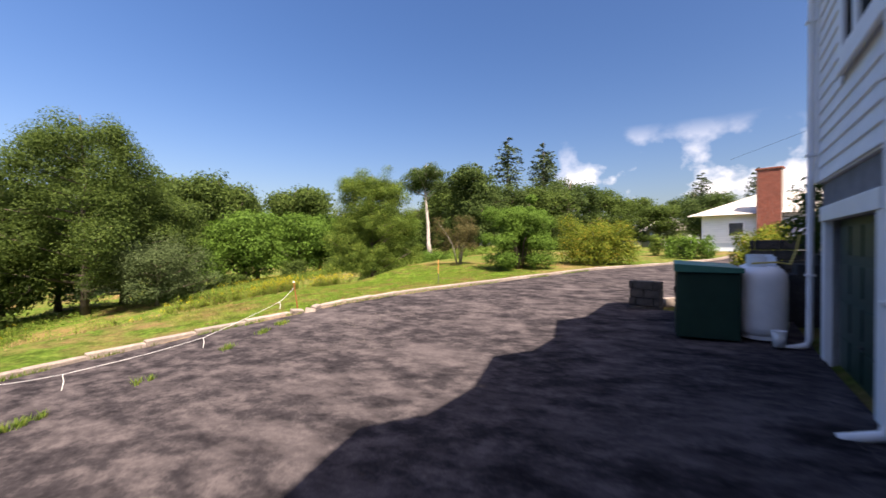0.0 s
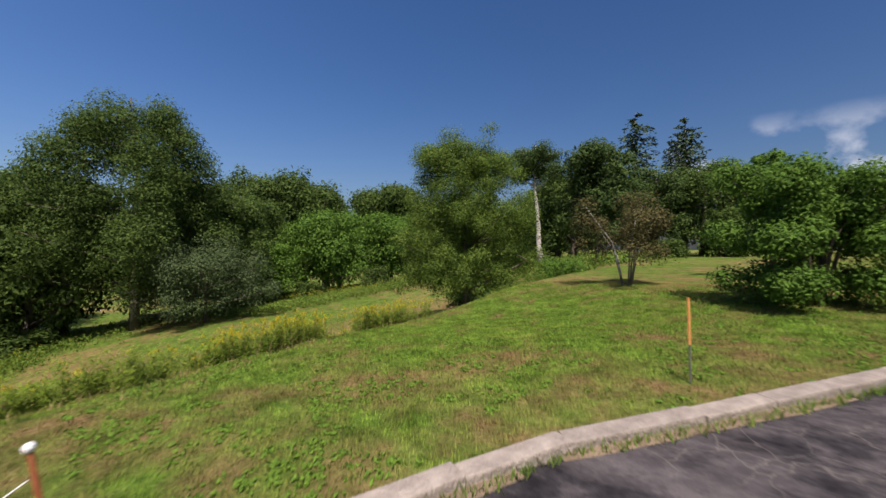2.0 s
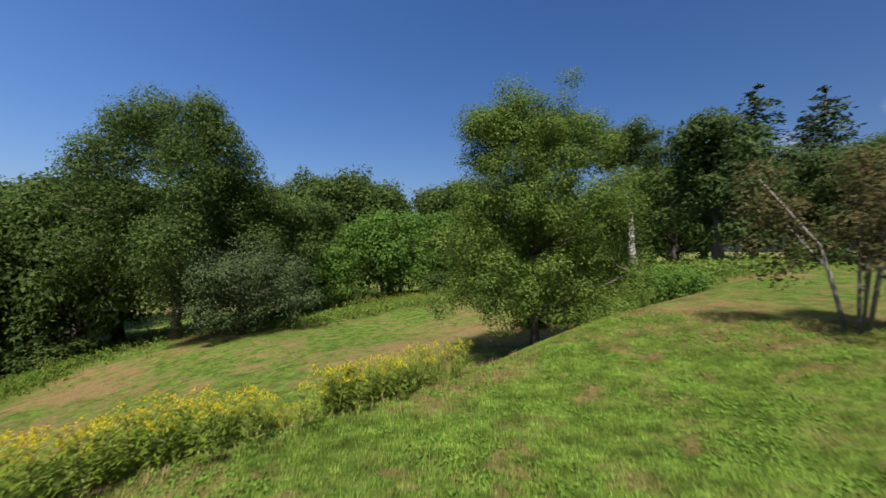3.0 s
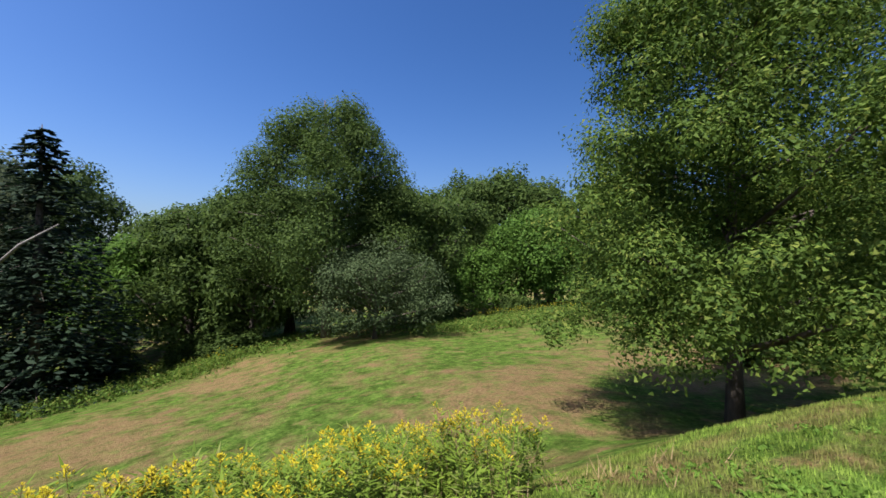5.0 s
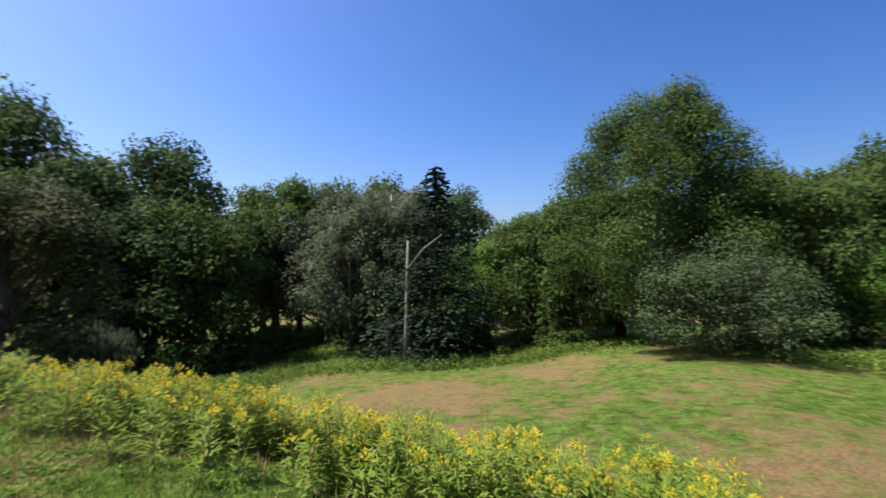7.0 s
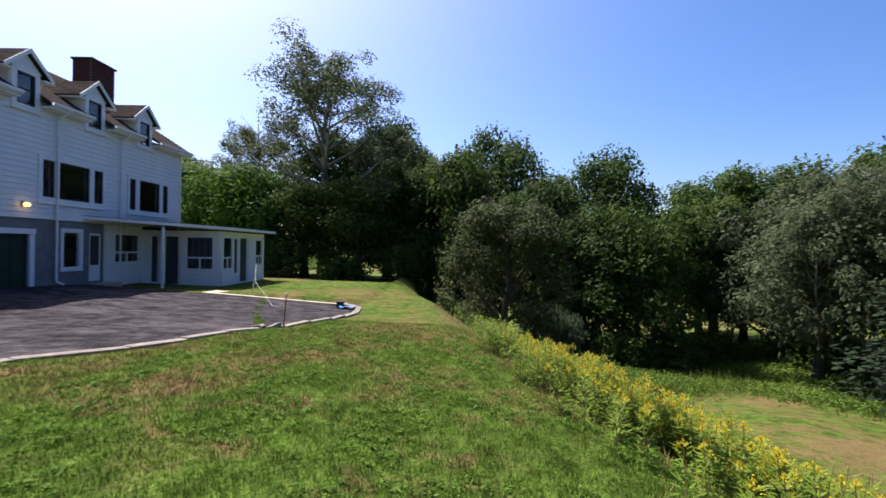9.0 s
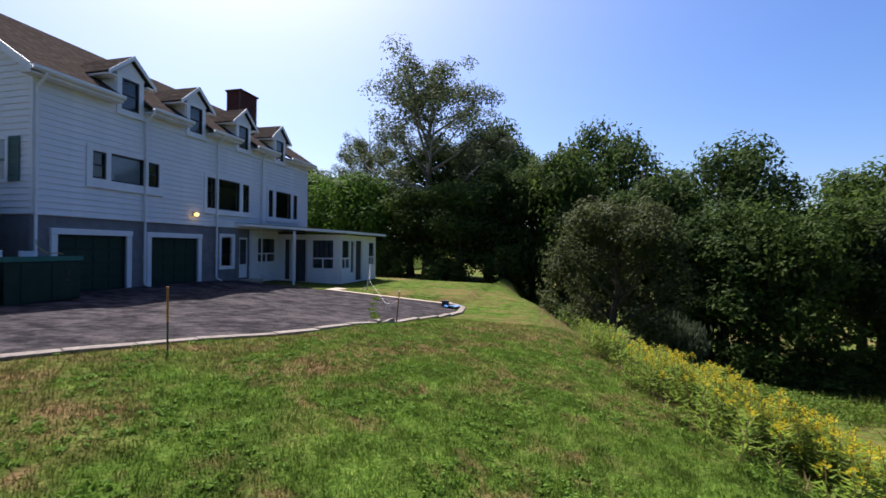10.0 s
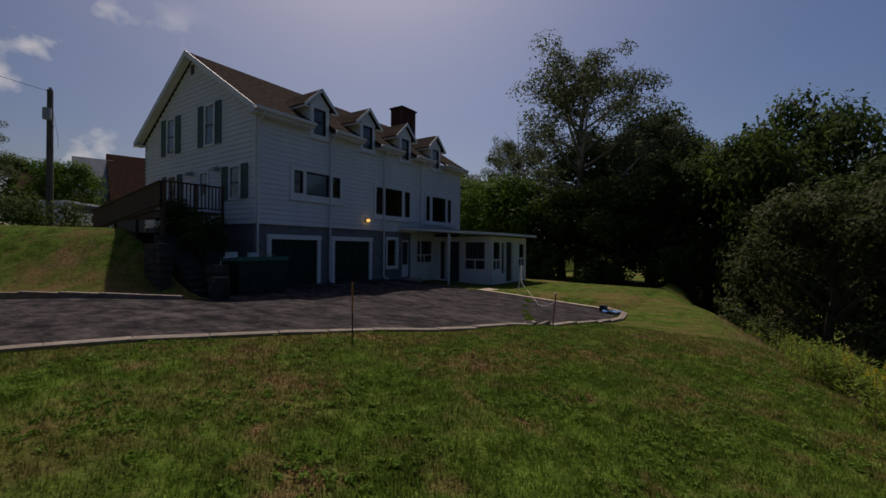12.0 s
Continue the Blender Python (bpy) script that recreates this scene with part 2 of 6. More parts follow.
WOOD = simple("weathered_deck_wood", (0.07, 0.046, 0.03), (0.15, 0.1, 0.068), 5.0, 0.8, 0.4, 0.01, (1, 1, 6))
STAKE_RED = simple("rusty_stake", (0.22, 0.05, 0.02), (0.36, 0.12, 0.05), 12.0, 0.8, 0.3, 0.005)
STAKE_ORANGE = simple("orange_stake", (0.42, 0.16, 0.04), (0.55, 0.26, 0.08), 12.0, 0.7, 0.2, 0.005)
STAKE_GREY = simple("dull_green_stake", (0.06, 0.07, 0.05), (0.11, 0.11, 0.08), 12.0, 0.7, 0.2, 0.005)
ROPE = simple("white_rope", (0.6, 0.6, 0.58), (0.78, 0.78, 0.76), 60.0, 0.8, 0.4, 0.005)
TANK = simple("white_tank_paint", (0.62, 0.64, 0.66), (0.74, 0.75, 0.76), 3.0, 0.35, 0.03, 0.003, spec=0.5)
METAL = simple("dark_metal", (0.03, 0.03, 0.03), (0.06, 0.06, 0.06), 8.0, 0.4, 0.1, 0.003)
GALV = simple("galvanised_metal", (0.3, 0.31, 0.32), (0.42, 0.43, 0.44), 8.0, 0.45, 0.1, 0.003)
BLUE = simple("blue_plastic", (0.05, 0.2, 0.5), (0.09, 0.3, 0.65), 8.0, 0.45, 0.1, 0.01)
POLE = simple("utility_pole_wood", (0.1, 0.085, 0.07), (0.19, 0.165, 0.14), 3.0, 0.9, 0.5, 0.02, (1, 1, 0.2))
ROOM = simple("plain_inner_wall", (0.32, 0.3, 0.27), (0.38, 0.36, 0.33), 2.0, 0.9, 0.0)
EARTH = simple("bare_earth", (0.12, 0.085, 0.055), (0.24, 0.18, 0.12), 4.0, 0.95, 0.8, 0.04)
TYRE = simple("rubber", (0.015, 0.015, 0.015), (0.03, 0.03, 0.03), 9.0, 0.8, 0.1)
VANPAINT = simple("white_car_paint", (0.7, 0.71, 0.72), (0.78, 0.78, 0.79), 1.0, 0.25, 0.0, spec=0.6)

_a = Mat("roof_shingle", (0.16, 0.125, 0.09), 1.0, 0, 0.0)
_row = _a.voronoi(3.2, "F1", (1.0, 1.0, 1.8))
_n = _a.noise(6, 4, 0.6)
_c = _a.ramp(_n, [(0.3, (0.044, 0.036, 0.032)), (0.7, (0.088, 0.072, 0.062))])
_c = _a.mix(_a.ramp(_row, [(0.2, 0.0), (0.7, 0.5)]), _c, (0.03, 0.025, 0.022))
ROOF = _a.base(_c).bump(_row, 0.5, 0.03).m
_a = Mat("brown_roof", (0.06, 0.035, 0.028), 1.0, 0, 0.0)
BROWN_ROOF = _a.base(_a.ramp(_a.noise(5, 4), [(0.3, (0.03, 0.018, 0.014)), (0.7, (0.058, 0.034, 0.027))])).m
PALE_ROOF = simple("pale_roof", (0.34, 0.32, 0.29), (0.44, 0.42, 0.39), 4.0, 0.85, 0.3, 0.02)
_a = Mat("red_brick", (0.25, 0.09, 0.06), 0.9, 0, 0.15)
BRICK = _a.base(_a.mix(_a.math("MULTIPLY", _a.island(), 0.6), _a.ramp(_a.noise(9, 4), [(0.3, (0.2, 0.06, 0.04)), (0.7, (0.33, 0.125, 0.085))]), (0.12, 0.045, 0.035))).bump(_a.noise(40), 0.4, 0.01).m
_a = Mat("dark_brick", (0.1, 0.04, 0.035), 0.9, 0, 0.15)
DARK_BRICK = _a.base(_a.mix(_a.math("MULTIPLY", _a.island(), 0.6), _a.ramp(_a.noise(9, 4), [(0.3, (0.1, 0.035, 0.03)), (0.7, (0.17, 0.065, 0.055))]), (0.06, 0.025, 0.02))).m
MORTAR = simple("mortar", (0.2, 0.17, 0.15), (0.28, 0.25, 0.22), 20.0, 0.95, 0.2)
_a = Mat("window_glass", (0.9, 0.94, 0.95), 0.02, 0, 0.5)
_a.b.inputs["Transmission Weight"].default_value = 1.0
_a.b.inputs["IOR"].default_value = 1.45
GLASS = _a.m
# opaque panes and backings; the darkness of unlit interiors is put into the colour
_a = Mat("dark_pane", (0.045, 0.05, 0.055), 0.5, 0, 0.4)
DARK_PANE = _a.base(_a.ramp(_a.noise(3, 3), [(0.3, (0.03, 0.033, 0.038)), (0.7, (0.06, 0.064, 0.07))])).m
_a = Mat("lamp_glow", (1.0, 0.7, 0.2), 0.4)
_a.b.inputs["Emission Color"].default_value = (1.0, 0.6, 0.15, 1)
_a.b.inputs["Emission Strength"].default_value = 2.0
GLOW = _a.m
FLOWER = leaf_mat("goldenrod_flower", (0.38, 0.31, 0.012), (0.56, 0.46, 0.018), share=0.3)
STRAW = leaf_mat("straw_stem", (0.2, 0.14, 0.06), (0.36, 0.27, 0.13), share=0.2)
WEED = leaf_mat("weed_leaf", (0.07, 0.125, 0.018), (0.17, 0.26, 0.038), (0.24, 0.22, 0.05))
CLOVER = leaf_mat("clover_leaf", (0.085, 0.16, 0.02), (0.17, 0.29, 0.036), share=0.35)
GOLDLEAF = leaf_mat("goldenrod_leaf", (0.11, 0.175, 0.02), (0.27, 0.37, 0.042), (0.26, 0.27, 0.08), share=0.42)

# ---------------------------------------------------------------- helpers


def mesh_of(name, bm, material, smooth=False):
    me = bpy.data.meshes.new(name)
    bm.to_mesh(me)
    bm.free()
    if material:
        me.materials.append(material)
    if smooth:
        me.polygons.foreach_set("use_smooth", [True] * len(me.polygons))
    return me


def part(name, bm, material, parent=None, label="", smooth=False):
    """Links a bmesh as one mesh object, under a thing or a part if one is given."""
    ob = new(name, mesh_of(name, bm, material, smooth))
    ob.parent = parent
    return tagged(ob, label)


def raw(name, verts, faces, material, parent=None, smooth=False):
    me = bpy.data.meshes.new(name)
    me.from_pydata(verts if isinstance(verts, list) else verts.tolist(), [], faces if isinstance(faces, list) else faces.tolist())
    for m in material if isinstance(material, (list, tuple)) else (material,):
        me.materials.append(m)
    if smooth:
        me.polygons.foreach_set("use_smooth", [True] * len(me.polygons))
    me.update()
    ob = new(name, me)
    ob.parent = parent
    return ob


def thing(name, label, category, group="", at=(0, 0, 0), kind="", turn=0.0):
    e = new(name)
    e.empty_display_size = 0.2
    e.matrix_basis = pose(*at, 0, 0, turn)
    return tagged(e, label, category, group, kind)


def box(bm, x0, x1, y0, y1, z0, z1, bevel=0.0):
    m = Matrix.Translation(((x0 + x1) / 2, (y0 + y1) / 2, (z0 + z1) / 2)) @ Matrix.Diagonal((abs(x1 - x0), abs(y1 - y0), abs(z1 - z0), 1))
    made = bmesh.ops.create_cube(bm, size=1, matrix=m)
    if bevel:
        edges = list({e for v in made["verts"] for e in v.link_edges})
        bmesh.ops.bevel(bm, geom=edges, offset=bevel, segments=2, affect="EDGES", profile=0.6)
    return bm


def boxes(*rows, bevel=0.0):
    bm = bmesh.new()
    for r in rows:
        box(bm, *r, bevel=bevel)
    return bm


def tube(bm, points, radii, sides=8):
    """A tapered tube along points."""
    rings = []
    pts = [Vector(p) for p in points]
    for i, p in enumerate(pts):
        d = (pts[min(i + 1, len(pts) - 1)] - pts[max(i - 1, 0)]).normalized()
        u = d.orthogonal().normalized() if i == 0 else (rings_u - d * rings_u.dot(d)).normalized()
        rings_u = u
        w = d.cross(u)
        rings.append([bm.verts.new(p + (u * math.cos(a) + w * math.sin(a)) * radii[i]) for a in (k * math.tau / sides for k in range(sides))])
    for a, b in zip(rings, rings[1:]):
        for k in range(sides):
            bm.faces.new((a[k], a[(k + 1) % sides], b[(k + 1) % sides], b[k]))
    bm.faces.new(rings[0][::-1])
    bm.faces.new(rings[-1])
    return bm


def prism(bm, outline, axis, a, b):
    """Extrudes a 2D outline along an axis from a to b."""
    def place(p, q):
        return {"x": (q, p[0], p[1]), "y": (p[0], q, p[1]), "z": (p[0], p[1], q)}[axis]
    lo = [bm.verts.new(place(p, a)) for p in outline]
    hi = [bm.verts.new(place(p, b)) for p in outline]
    n = len(outline)
    bm.faces.new(lo[::-1])
    bm.faces.new(hi)
    for i in range(n):
        bm.faces.new((lo[i], lo[(i + 1) % n], hi[(i + 1) % n], hi[i]))
    bmesh.ops.recalc_face_normals(bm, faces=bm.faces)
    return bm


# ---------------------------------------------------------------- the lie of the land
KY = [-9.5, -7.8, -4.4, -0.5, 1.0, 3.0, 4.6, 8.0, 14.0, 21.0, 32.0, 60.0]
KX = [-12.5, -12.8, -13.3, -12.75, -12.25, -11.6, -10.55, -8.7, -5.9, -2.0, 5.0, 24.0]
KZ = [-0.82, -0.76, -0.7, -0.45, -0.26, -0.1, 0.07, 0.27, 0.44, 0.6, 0.75, 1.2]


def step(a, b, v):
    u = np.clip((v - a) / (b - a), 0, 1)
    return u * u * (3 - 2 * u)


def kerb_x(y):
    return np.interp(y, KY, KX)


def asphalt_z(x, y):
    west = np.interp(y, KY, KZ) - 0.11
    east = np.interp(y, [-20, -13, -7, 0, 4, 8, 14, 21, 30, 60], [-0.45, -0.28, 0.0, 0.0, 0.1, 0.25, 0.36, 0.5, 0.66, 1.1])
    k = kerb_x(y)
    u = np.where(y < 9, np.clip(x / np.minimum(k, -1.0), 0, 1.3), 1.0)
    return east + (west - east) * u


def ground_z(x, y):
    x, y = np.asarray(x, float), np.asarray(y, float)
    kx, kz = kerb_x(y), np.interp(y, KY, KZ)
    xc = np.interp(y, [-30, -12, -9, 0, 5, 9, 14, 20, 30, 45, 80], [-13.0, -15.2, -15.6, -17.2, -18.0, -18.4, -18.4, -18.8, -20.5, -24, -30])
    zc = np.interp(y, [-30, -14, -9, 0, 5, 9, 14, 20, 30, 45, 80], [-2.6, -1.1, -0.92, -0.62, -0.36, -0.22, 0.08, 0.36, 0.4, 0.35, 0.6])
    u = np.clip((kx - x) / np.maximum(kx - xc, 2.0), 0, 1)
    lawn = (kz - 0.05) + (zc - kz + 0.05) * u ** 1.8
    field = -2.96 + 0.085 * (x + 31) + 0.13 * np.minimum(0, y - 14) + 0.1 * np.clip(y - 20, 0, 26) + 0.012 * np.clip(y - 46, 0, 150)
    field = np.maximum(field, -8.2 + 0.02 * np.clip(-40 - x, 0, 200))
    b = step(0, 5.6, xc - x)
    z = lawn * (1 - b) + field * b
    # under the paving the soil lies lower
    paved = (x > kx + 0.06) & (y > -9.4)
    z = np.where(paved, asphalt_z(x, y) - 0.12, z)
    # the yard's south side
    z = np.where((x > kx) & (y <= -9.4), np.interp(y, [-60, -30, -19, -9.4], [-3.0, -1.6, -0.55, -0.5]) + 0.03 * np.clip(x + 8, -6, 8), z)
    # the raised lawn beside the gable end
    d = (x + 2.3) * 0.611 - (y - 4.3) * 0.792 - 0.75
    bank = step(0.15, 4.4, d) * 2.25
    z = np.where((d > 0) & (y > 3.1), z + bank + 0.12, z)
    z = np.where((x > 0.2) & (y <= 2.7) & (y > -9.4), np.where(x > 9.0, 2.3, 0.0), z)
    z = np.where((x > 10.2) & (y <= 2.7), 2.3 + 0.02 * (x - 10), z)
    return z + np.where(b > 0.2, 0.16 * np.sin(x * 0.21 + 1.3) * np.sin(y * 0.17), 0)


def gz(x, y):
    return float(ground_z(x, y))


def sheet(name, xs, ys, height, material, keep=None):
    gx, gy = np.meshgrid(xs, ys)
    z = height(gx, gy)
    nx, ny = len(xs), len(ys)
    verts = np.stack([gx.ravel(), gy.ravel(), z.ravel()], 1)
    i = np.arange((ny - 1) * (nx - 1))
    r, c = i // (nx - 1), i % (nx - 1)
    f = np.stack([r * nx + c, r * nx + c + 1, (r + 1) * nx + c + 1, (r + 1) * nx + c], 1)
    if keep is not None:
        f = f[keep((verts[f].mean(1)))]
    return raw(name, verts, f, material, smooth=True)


def spread(lo, hi, fine_lo, fine_hi, fine, coarse):
    """Coordinates that are close together in the middle and grow apart outside."""
    mid = list(np.arange(fine_lo, fine_hi + 1e-6, fine))
    out, s, v = [], coarse, fine_lo
    while v > lo:
        v -= s
        s *= 1.25
        out.append(v)
    left = out[::-1]
    out, s, v = [], coarse, fine_hi
    while v < hi:
        v += s
        s *= 1.25
        out.append(v)
    return np.array(left + mid + out)


ground = tagged(sheet("ground", spread(-1800, 1800, -34, 16, 0.3, 1.0), spread(-1800, 1800, -24, 30, 0.3, 1.0), ground_z, GRASS), kind="structure",
                label="mown lawn and rough field with dry straw patches", category="ground")


# the paved yard, a little over the soil; its west edge follows the kerb
def road_sheet():
    ys = np.concatenate([np.arange(-9.4, 16, 0.4), np.arange(16, 60, 2.0)])
    us = np.linspace(0, 1, 40)
    verts, faces = [], []
    for y in ys:
        west = float(kerb_x(y)) + 0.03
        east = float(np.interp(y, [-9.4, 2.6, 2.65, 4.3, 7.0, 14, 21, 60], [0.25, 0.25, -2.55, -2.4, 1.15, 10, 19, 60]))
        if y > 6:
            east = min(east, west + 9.5)
        for u in us:
            x = west + (east - west) * u
            verts.append((x, y, float(asphalt_z(np.array(x), np.array(y))) + 0.004 + 0.012 * noise.noise((x * 0.5, y * 0.5, 0))))
    n = len(us)
    for r in range(len(ys) - 1):
        for c in range(n - 1):
            faces.append((r * n + c, r * n + c + 1, (r + 1) * n + c + 1, (r + 1) * n + c))
    return tagged(raw("road", verts, faces, ASPHALT, smooth=True), "weathered dark asphalt yard with pale streaks and cracks", "road", kind="structure")


road = road_sheet()


def kerb_run(name, pts, label, top=0.0, wide=0.25, long=1.1, sink=0.25):
    """Kerb stones end to end along a line; each is a piece of its own."""
    root = thing(name, label, "kerb", kind="structure")
    pts = [Vector(p) for p in pts]
    n = 0
    for a, b in zip(pts, pts[1:]):
        span = (b - a)
        count = max(1, round(span.length / long))
        for i in range(count):
            p, q = a + span * (i / count), a + span * ((i + 1) / count)
            d = (q - p).normalized()
            mid = (p + q) / 2
            bm = bmesh.new()
            half = (q - p).length / 2 - 0.008
            jig = [random.uniform(-0.012, 0.012) for _ in range(3)]
            box(bm, -half, half, -wide / 2, wide / 2, -sink, top + jig[0], bevel=0.022)
            ob = part("kerb_stone", bm, CONCRETE, root)
            yaw = math.degrees(math.atan2(d.y, d.x))
            pitch = -math.degrees(math.asin(max(-1, min(1, d.z))))
            ob.matrix_basis = pose(mid.x, mid.y, mid.z, jig[1] * 120, pitch + jig[2] * 40, yaw + jig[1] * 60)
            n += 1
    return root


west_line = [(float(kerb_x(y)), y, float(np.interp(y, KY, KZ))) for y in (-7.8, -5.6, -3.2, -0.6)]
kerb_run("kerb", west_line, "worn pale concrete kerb stones along the sunken yard corner")
north_line = [(float(kerb_x(y)), y, float(np.interp(y, KY, KZ))) for y in (0.25, 1.2, 2.2, 3.2, 4.4, 6, 8, 11, 14, 17.5, 21, 26, 32)]
kerb_run("kerb", north_line, "worn pale concrete kerb stones along the curving drive")
# stones that have broken out of the line beside the stake
for x, y, z, rx, ry, rz, long in ((-12.62, -0.42, -0.52, 14, 6, 78, 0.42), (-12.35, -0.12, -0.5, -9, 12, 40, 0.34), (-12.42, 0.16, -0.44, 8, -10, 105, 0.3)):
    loose = thing("loose_kerb_stone", "broken tilted piece of pale concrete kerb", "kerb stone", "broken kerb pieces", at=(x, y, z))
    chunk = part("block", boxes((-long / 2, long / 2, -0.1, 0.1, -0.1, 0.12), bevel=0.03), CONCRETE, loose)
    chunk.matrix_basis = pose(0, 0, 0, rx, ry, rz)
bank_line = [(-2.4, 4.15, 0.2), (-0.6, 5.6, 0.3), (1.2, 6.95, 0.36), (4, 9.2, 0.42), (8, 12.4, 0.5)]
kerb_run("kerb", bank_line, "grey concrete kerb at the foot of a grass bank", wide=0.16)
corner_line = [(-12.8, -7.8, -0.74), (-11.7, -9.2, -0.72)]
kerb_run("kerb", corner_line, "pale concrete kerb at the yard's sunken corner")
# concrete walk that leads from the porch to the yard's corner
walk_way = thing("pavement", "tan concrete walk of seven slabs beside the porch", "pavement", kind="structure")
for i in range(7):
    bm = bmesh.new()
    corners = []
    for k in (i, i + 1):
        x = -5.2 - 0.95 * k + (0.006 if k > i else -0.006)
        corners.append((x, -9.3 + 0.02 * k, -10.6 + 0.08 * k))
    slab = [(corners[0][0], corners[0][1]), (corners[1][0], corners[1][1]), (corners[1][0], corners[1][2]), (corners[0][0], corners[0][2])]
    top_z = [float(asphalt_z(np.array(x), np.array(-9.0))) + 0.035 for x, y in slab]
    up = [bm.verts.new((x, y, z)) for (x, y), z in zip(slab, top_z)]
    dn = [bm.verts.new((x, y, z - 0.2)) for (x, y), z in zip(slab, top_z)]
    bm.faces.new(up)
    bm.faces.new(dn[::-1])
    for k in range(4):
        bm.faces.new((up[k], dn[k], dn[(k + 1) % 4], up[(k + 1) % 4]))
    bmesh.ops.recalc_face_normals(bm, faces=bm.faces)
    bmesh.ops.bevel(bm, geom=bm.edges[:], offset=0.008, segments=1, affect="EDGES")
    part("slab", bm, PATHSTONE, walk_way)

# ---------------------------------------------------------------- the white house
house = thing("house", "long white clapboard house with four dormers and garages", "house")
LEN, DEEP, BASE, EAVE = -16.28, 9.85, 2.6, 6.97
RIDGE_X, RIDGE_Z = 4.93, 10.3
SLOPE = (RIDGE_Z - 6.92) / (RIDGE_X + 0.36)


def holed(y0, y1, z0, z1, holes):
    """Splits a rectangle round its openings into smaller rectangles."""
    ys = sorted({y0, y1, *(v for h in holes for v in h[:2] if y0 < v < y1)})
    zs = sorted({z0, z1, *(v for h in holes for v in h[2:] if z0 < v < z1)})
    out = []
    for a, b in zip(ys, ys[1:]):
        run = None
        for c, d in zip(zs, zs[1:]):
            m = ((a + b) / 2, (c + d) / 2)
            if any(h[0] < m[0] < h[1] and h[2] < m[1] < h[3] for h in holes):
                run = None
            elif run:
                run[3] = d
            else:
                run = [a, b, c, d]
                out.append(run)
    return out


DORMERS = [-3.3, -6.58, -9.83, -13.1]
# openings of the west front: y0, y1, z0, z1
W_WIN = [(-2.37, -1.87, 3.98, 4.93), (-3.92, -2.55, 3.96, 4.96), (-4.63, -4.12, 3.98, 4.93),
         (-7.84, -7.3, 3.44, 4.86), (-9.58, -8.05, 3.42, 4.88), (-10.34, -9.83, 3.44, 4.86),
         (-12.48, -12.06, 3.36, 4.86), (-14.35, -12.77, 3.36, 4.88), (-15.06, -14.63, 3.38, 4.86)]
D_WIN = [(c - 0.36, c + 0.36, 6.68, 7.82) for c in DORMERS]
BASE_HOLES = [(-3.24, -0.76, -0.1, 2.0), (-6.82, -4.32, -0.1, 2.0), (-9.2, -8.34, 0.66, 2.16), (-10.45, -9.72, 0.05, 2.15), (-12.8, -11.0, 0.75, 2.2)]
wall_f = part("wall", boxes(*[(0.02, 0.2, a, b, c, d) for a, b, c, d in holed(LEN, 0, BASE - 0.02, EAVE, W_WIN + D_WIN)]), TRIM, house, "white west wall")
base_f = part("wall", boxes(*[(0.06, 0.28, a, b, c, d) for a, b, c, d in holed(LEN, 0, -0.6, BASE - 0.03, BASE_HOLES)]), STUCCO, house, "grey stuccoed foundation wall")
# walls, floors and partitions that close the house
bm = boxes((0.3, DEEP, -0.3, -0.06, -0.6, BASE - 0.03), (DEEP - 0.2, DEEP, LEN, 0, -0.6, EAVE), (0.3, DEEP, LEN, LEN + 0.2, -0.6, EAVE))
part("wall", bm, STUCCO, house, "plain grey rear and side walls")
part("inner_floor", boxes((0.3, DEEP - 0.21, LEN + 0.21, -0.31, 2.35, 2.5), (0.3, DEEP - 0.21, LEN + 0.21, -0.31, 5.3, 5.45), (0.3, DEEP - 0.21, LEN + 0.21, -0.31, -0.2, -0.05),
                          (4.2, 4.3, LEN + 0.21, -0.31, -0.04, 2.34), (4.2, 4.3, LEN + 0.21, -0.31, 2.52, 5.29), (4.2, 4.3, LEN + 0.21, -0.31, 5.46, 9.0)), ROOM, house)

EXPO = 0.2
SHARED_BOARDS = {}


def board_mesh(length):
    """One clapboard: thick at its lower edge, thin at the top, running along local x."""
    key = round(length, 3)
    if key not in SHARED_BOARDS:
        bm = bmesh.new()
        prism(bm, [(0.0, 0.0), (-0.032, 0.0), (-0.034, 0.012), (-0.006, EXPO + 0.015), (0.0, EXPO + 0.015)], "x", 0.004, key - 0.004)
        SHARED_BOARDS[key] = mesh_of("siding_board", bm, SIDING)
    return SHARED_BOARDS[key]


def clad(parent, runs, axis, turn, x=0.0, y=0.0):
    """Hangs boards on a wall: runs of (start, end, z) along the world's x or y; turn faces the boards outward."""
    for a, b, z in runs:
        ob = new("siding_board", board_mesh(b - a))
        ob.parent = parent
        ob.matrix_basis = pose(x + (b if axis == "x" else 0), y + (b if axis == "y" else 0), z, 0, 0, turn)


# the front's line runs from the south end to the gable corner
PADS = [(-4.8, -1.66, 3.7, 5.12), (-10.5, -7.12, 3.22, 5.04), (-15.22, -11.9, 3.16, 5.04)]
DPAD = [(c - 0.56, c + 0.56, 6.5, 8.0) for c in DORMERS]
runs = []
for k in range(22):
    z = BASE + k * EXPO
    cuts = sorted((h[0], h[1]) for h in PADS + DPAD if h[2] < z + EXPO * 0.6 and h[3] > z + EXPO * 0.4)
    a = LEN + 0.13
    for c0, c1 in cuts + [(-0.13, 0)]:
        if c0 - a > 0.12:
            runs.append((a, c0, z))
        a = c1
clad(wall_f, runs, "y", -90, x=0.02)


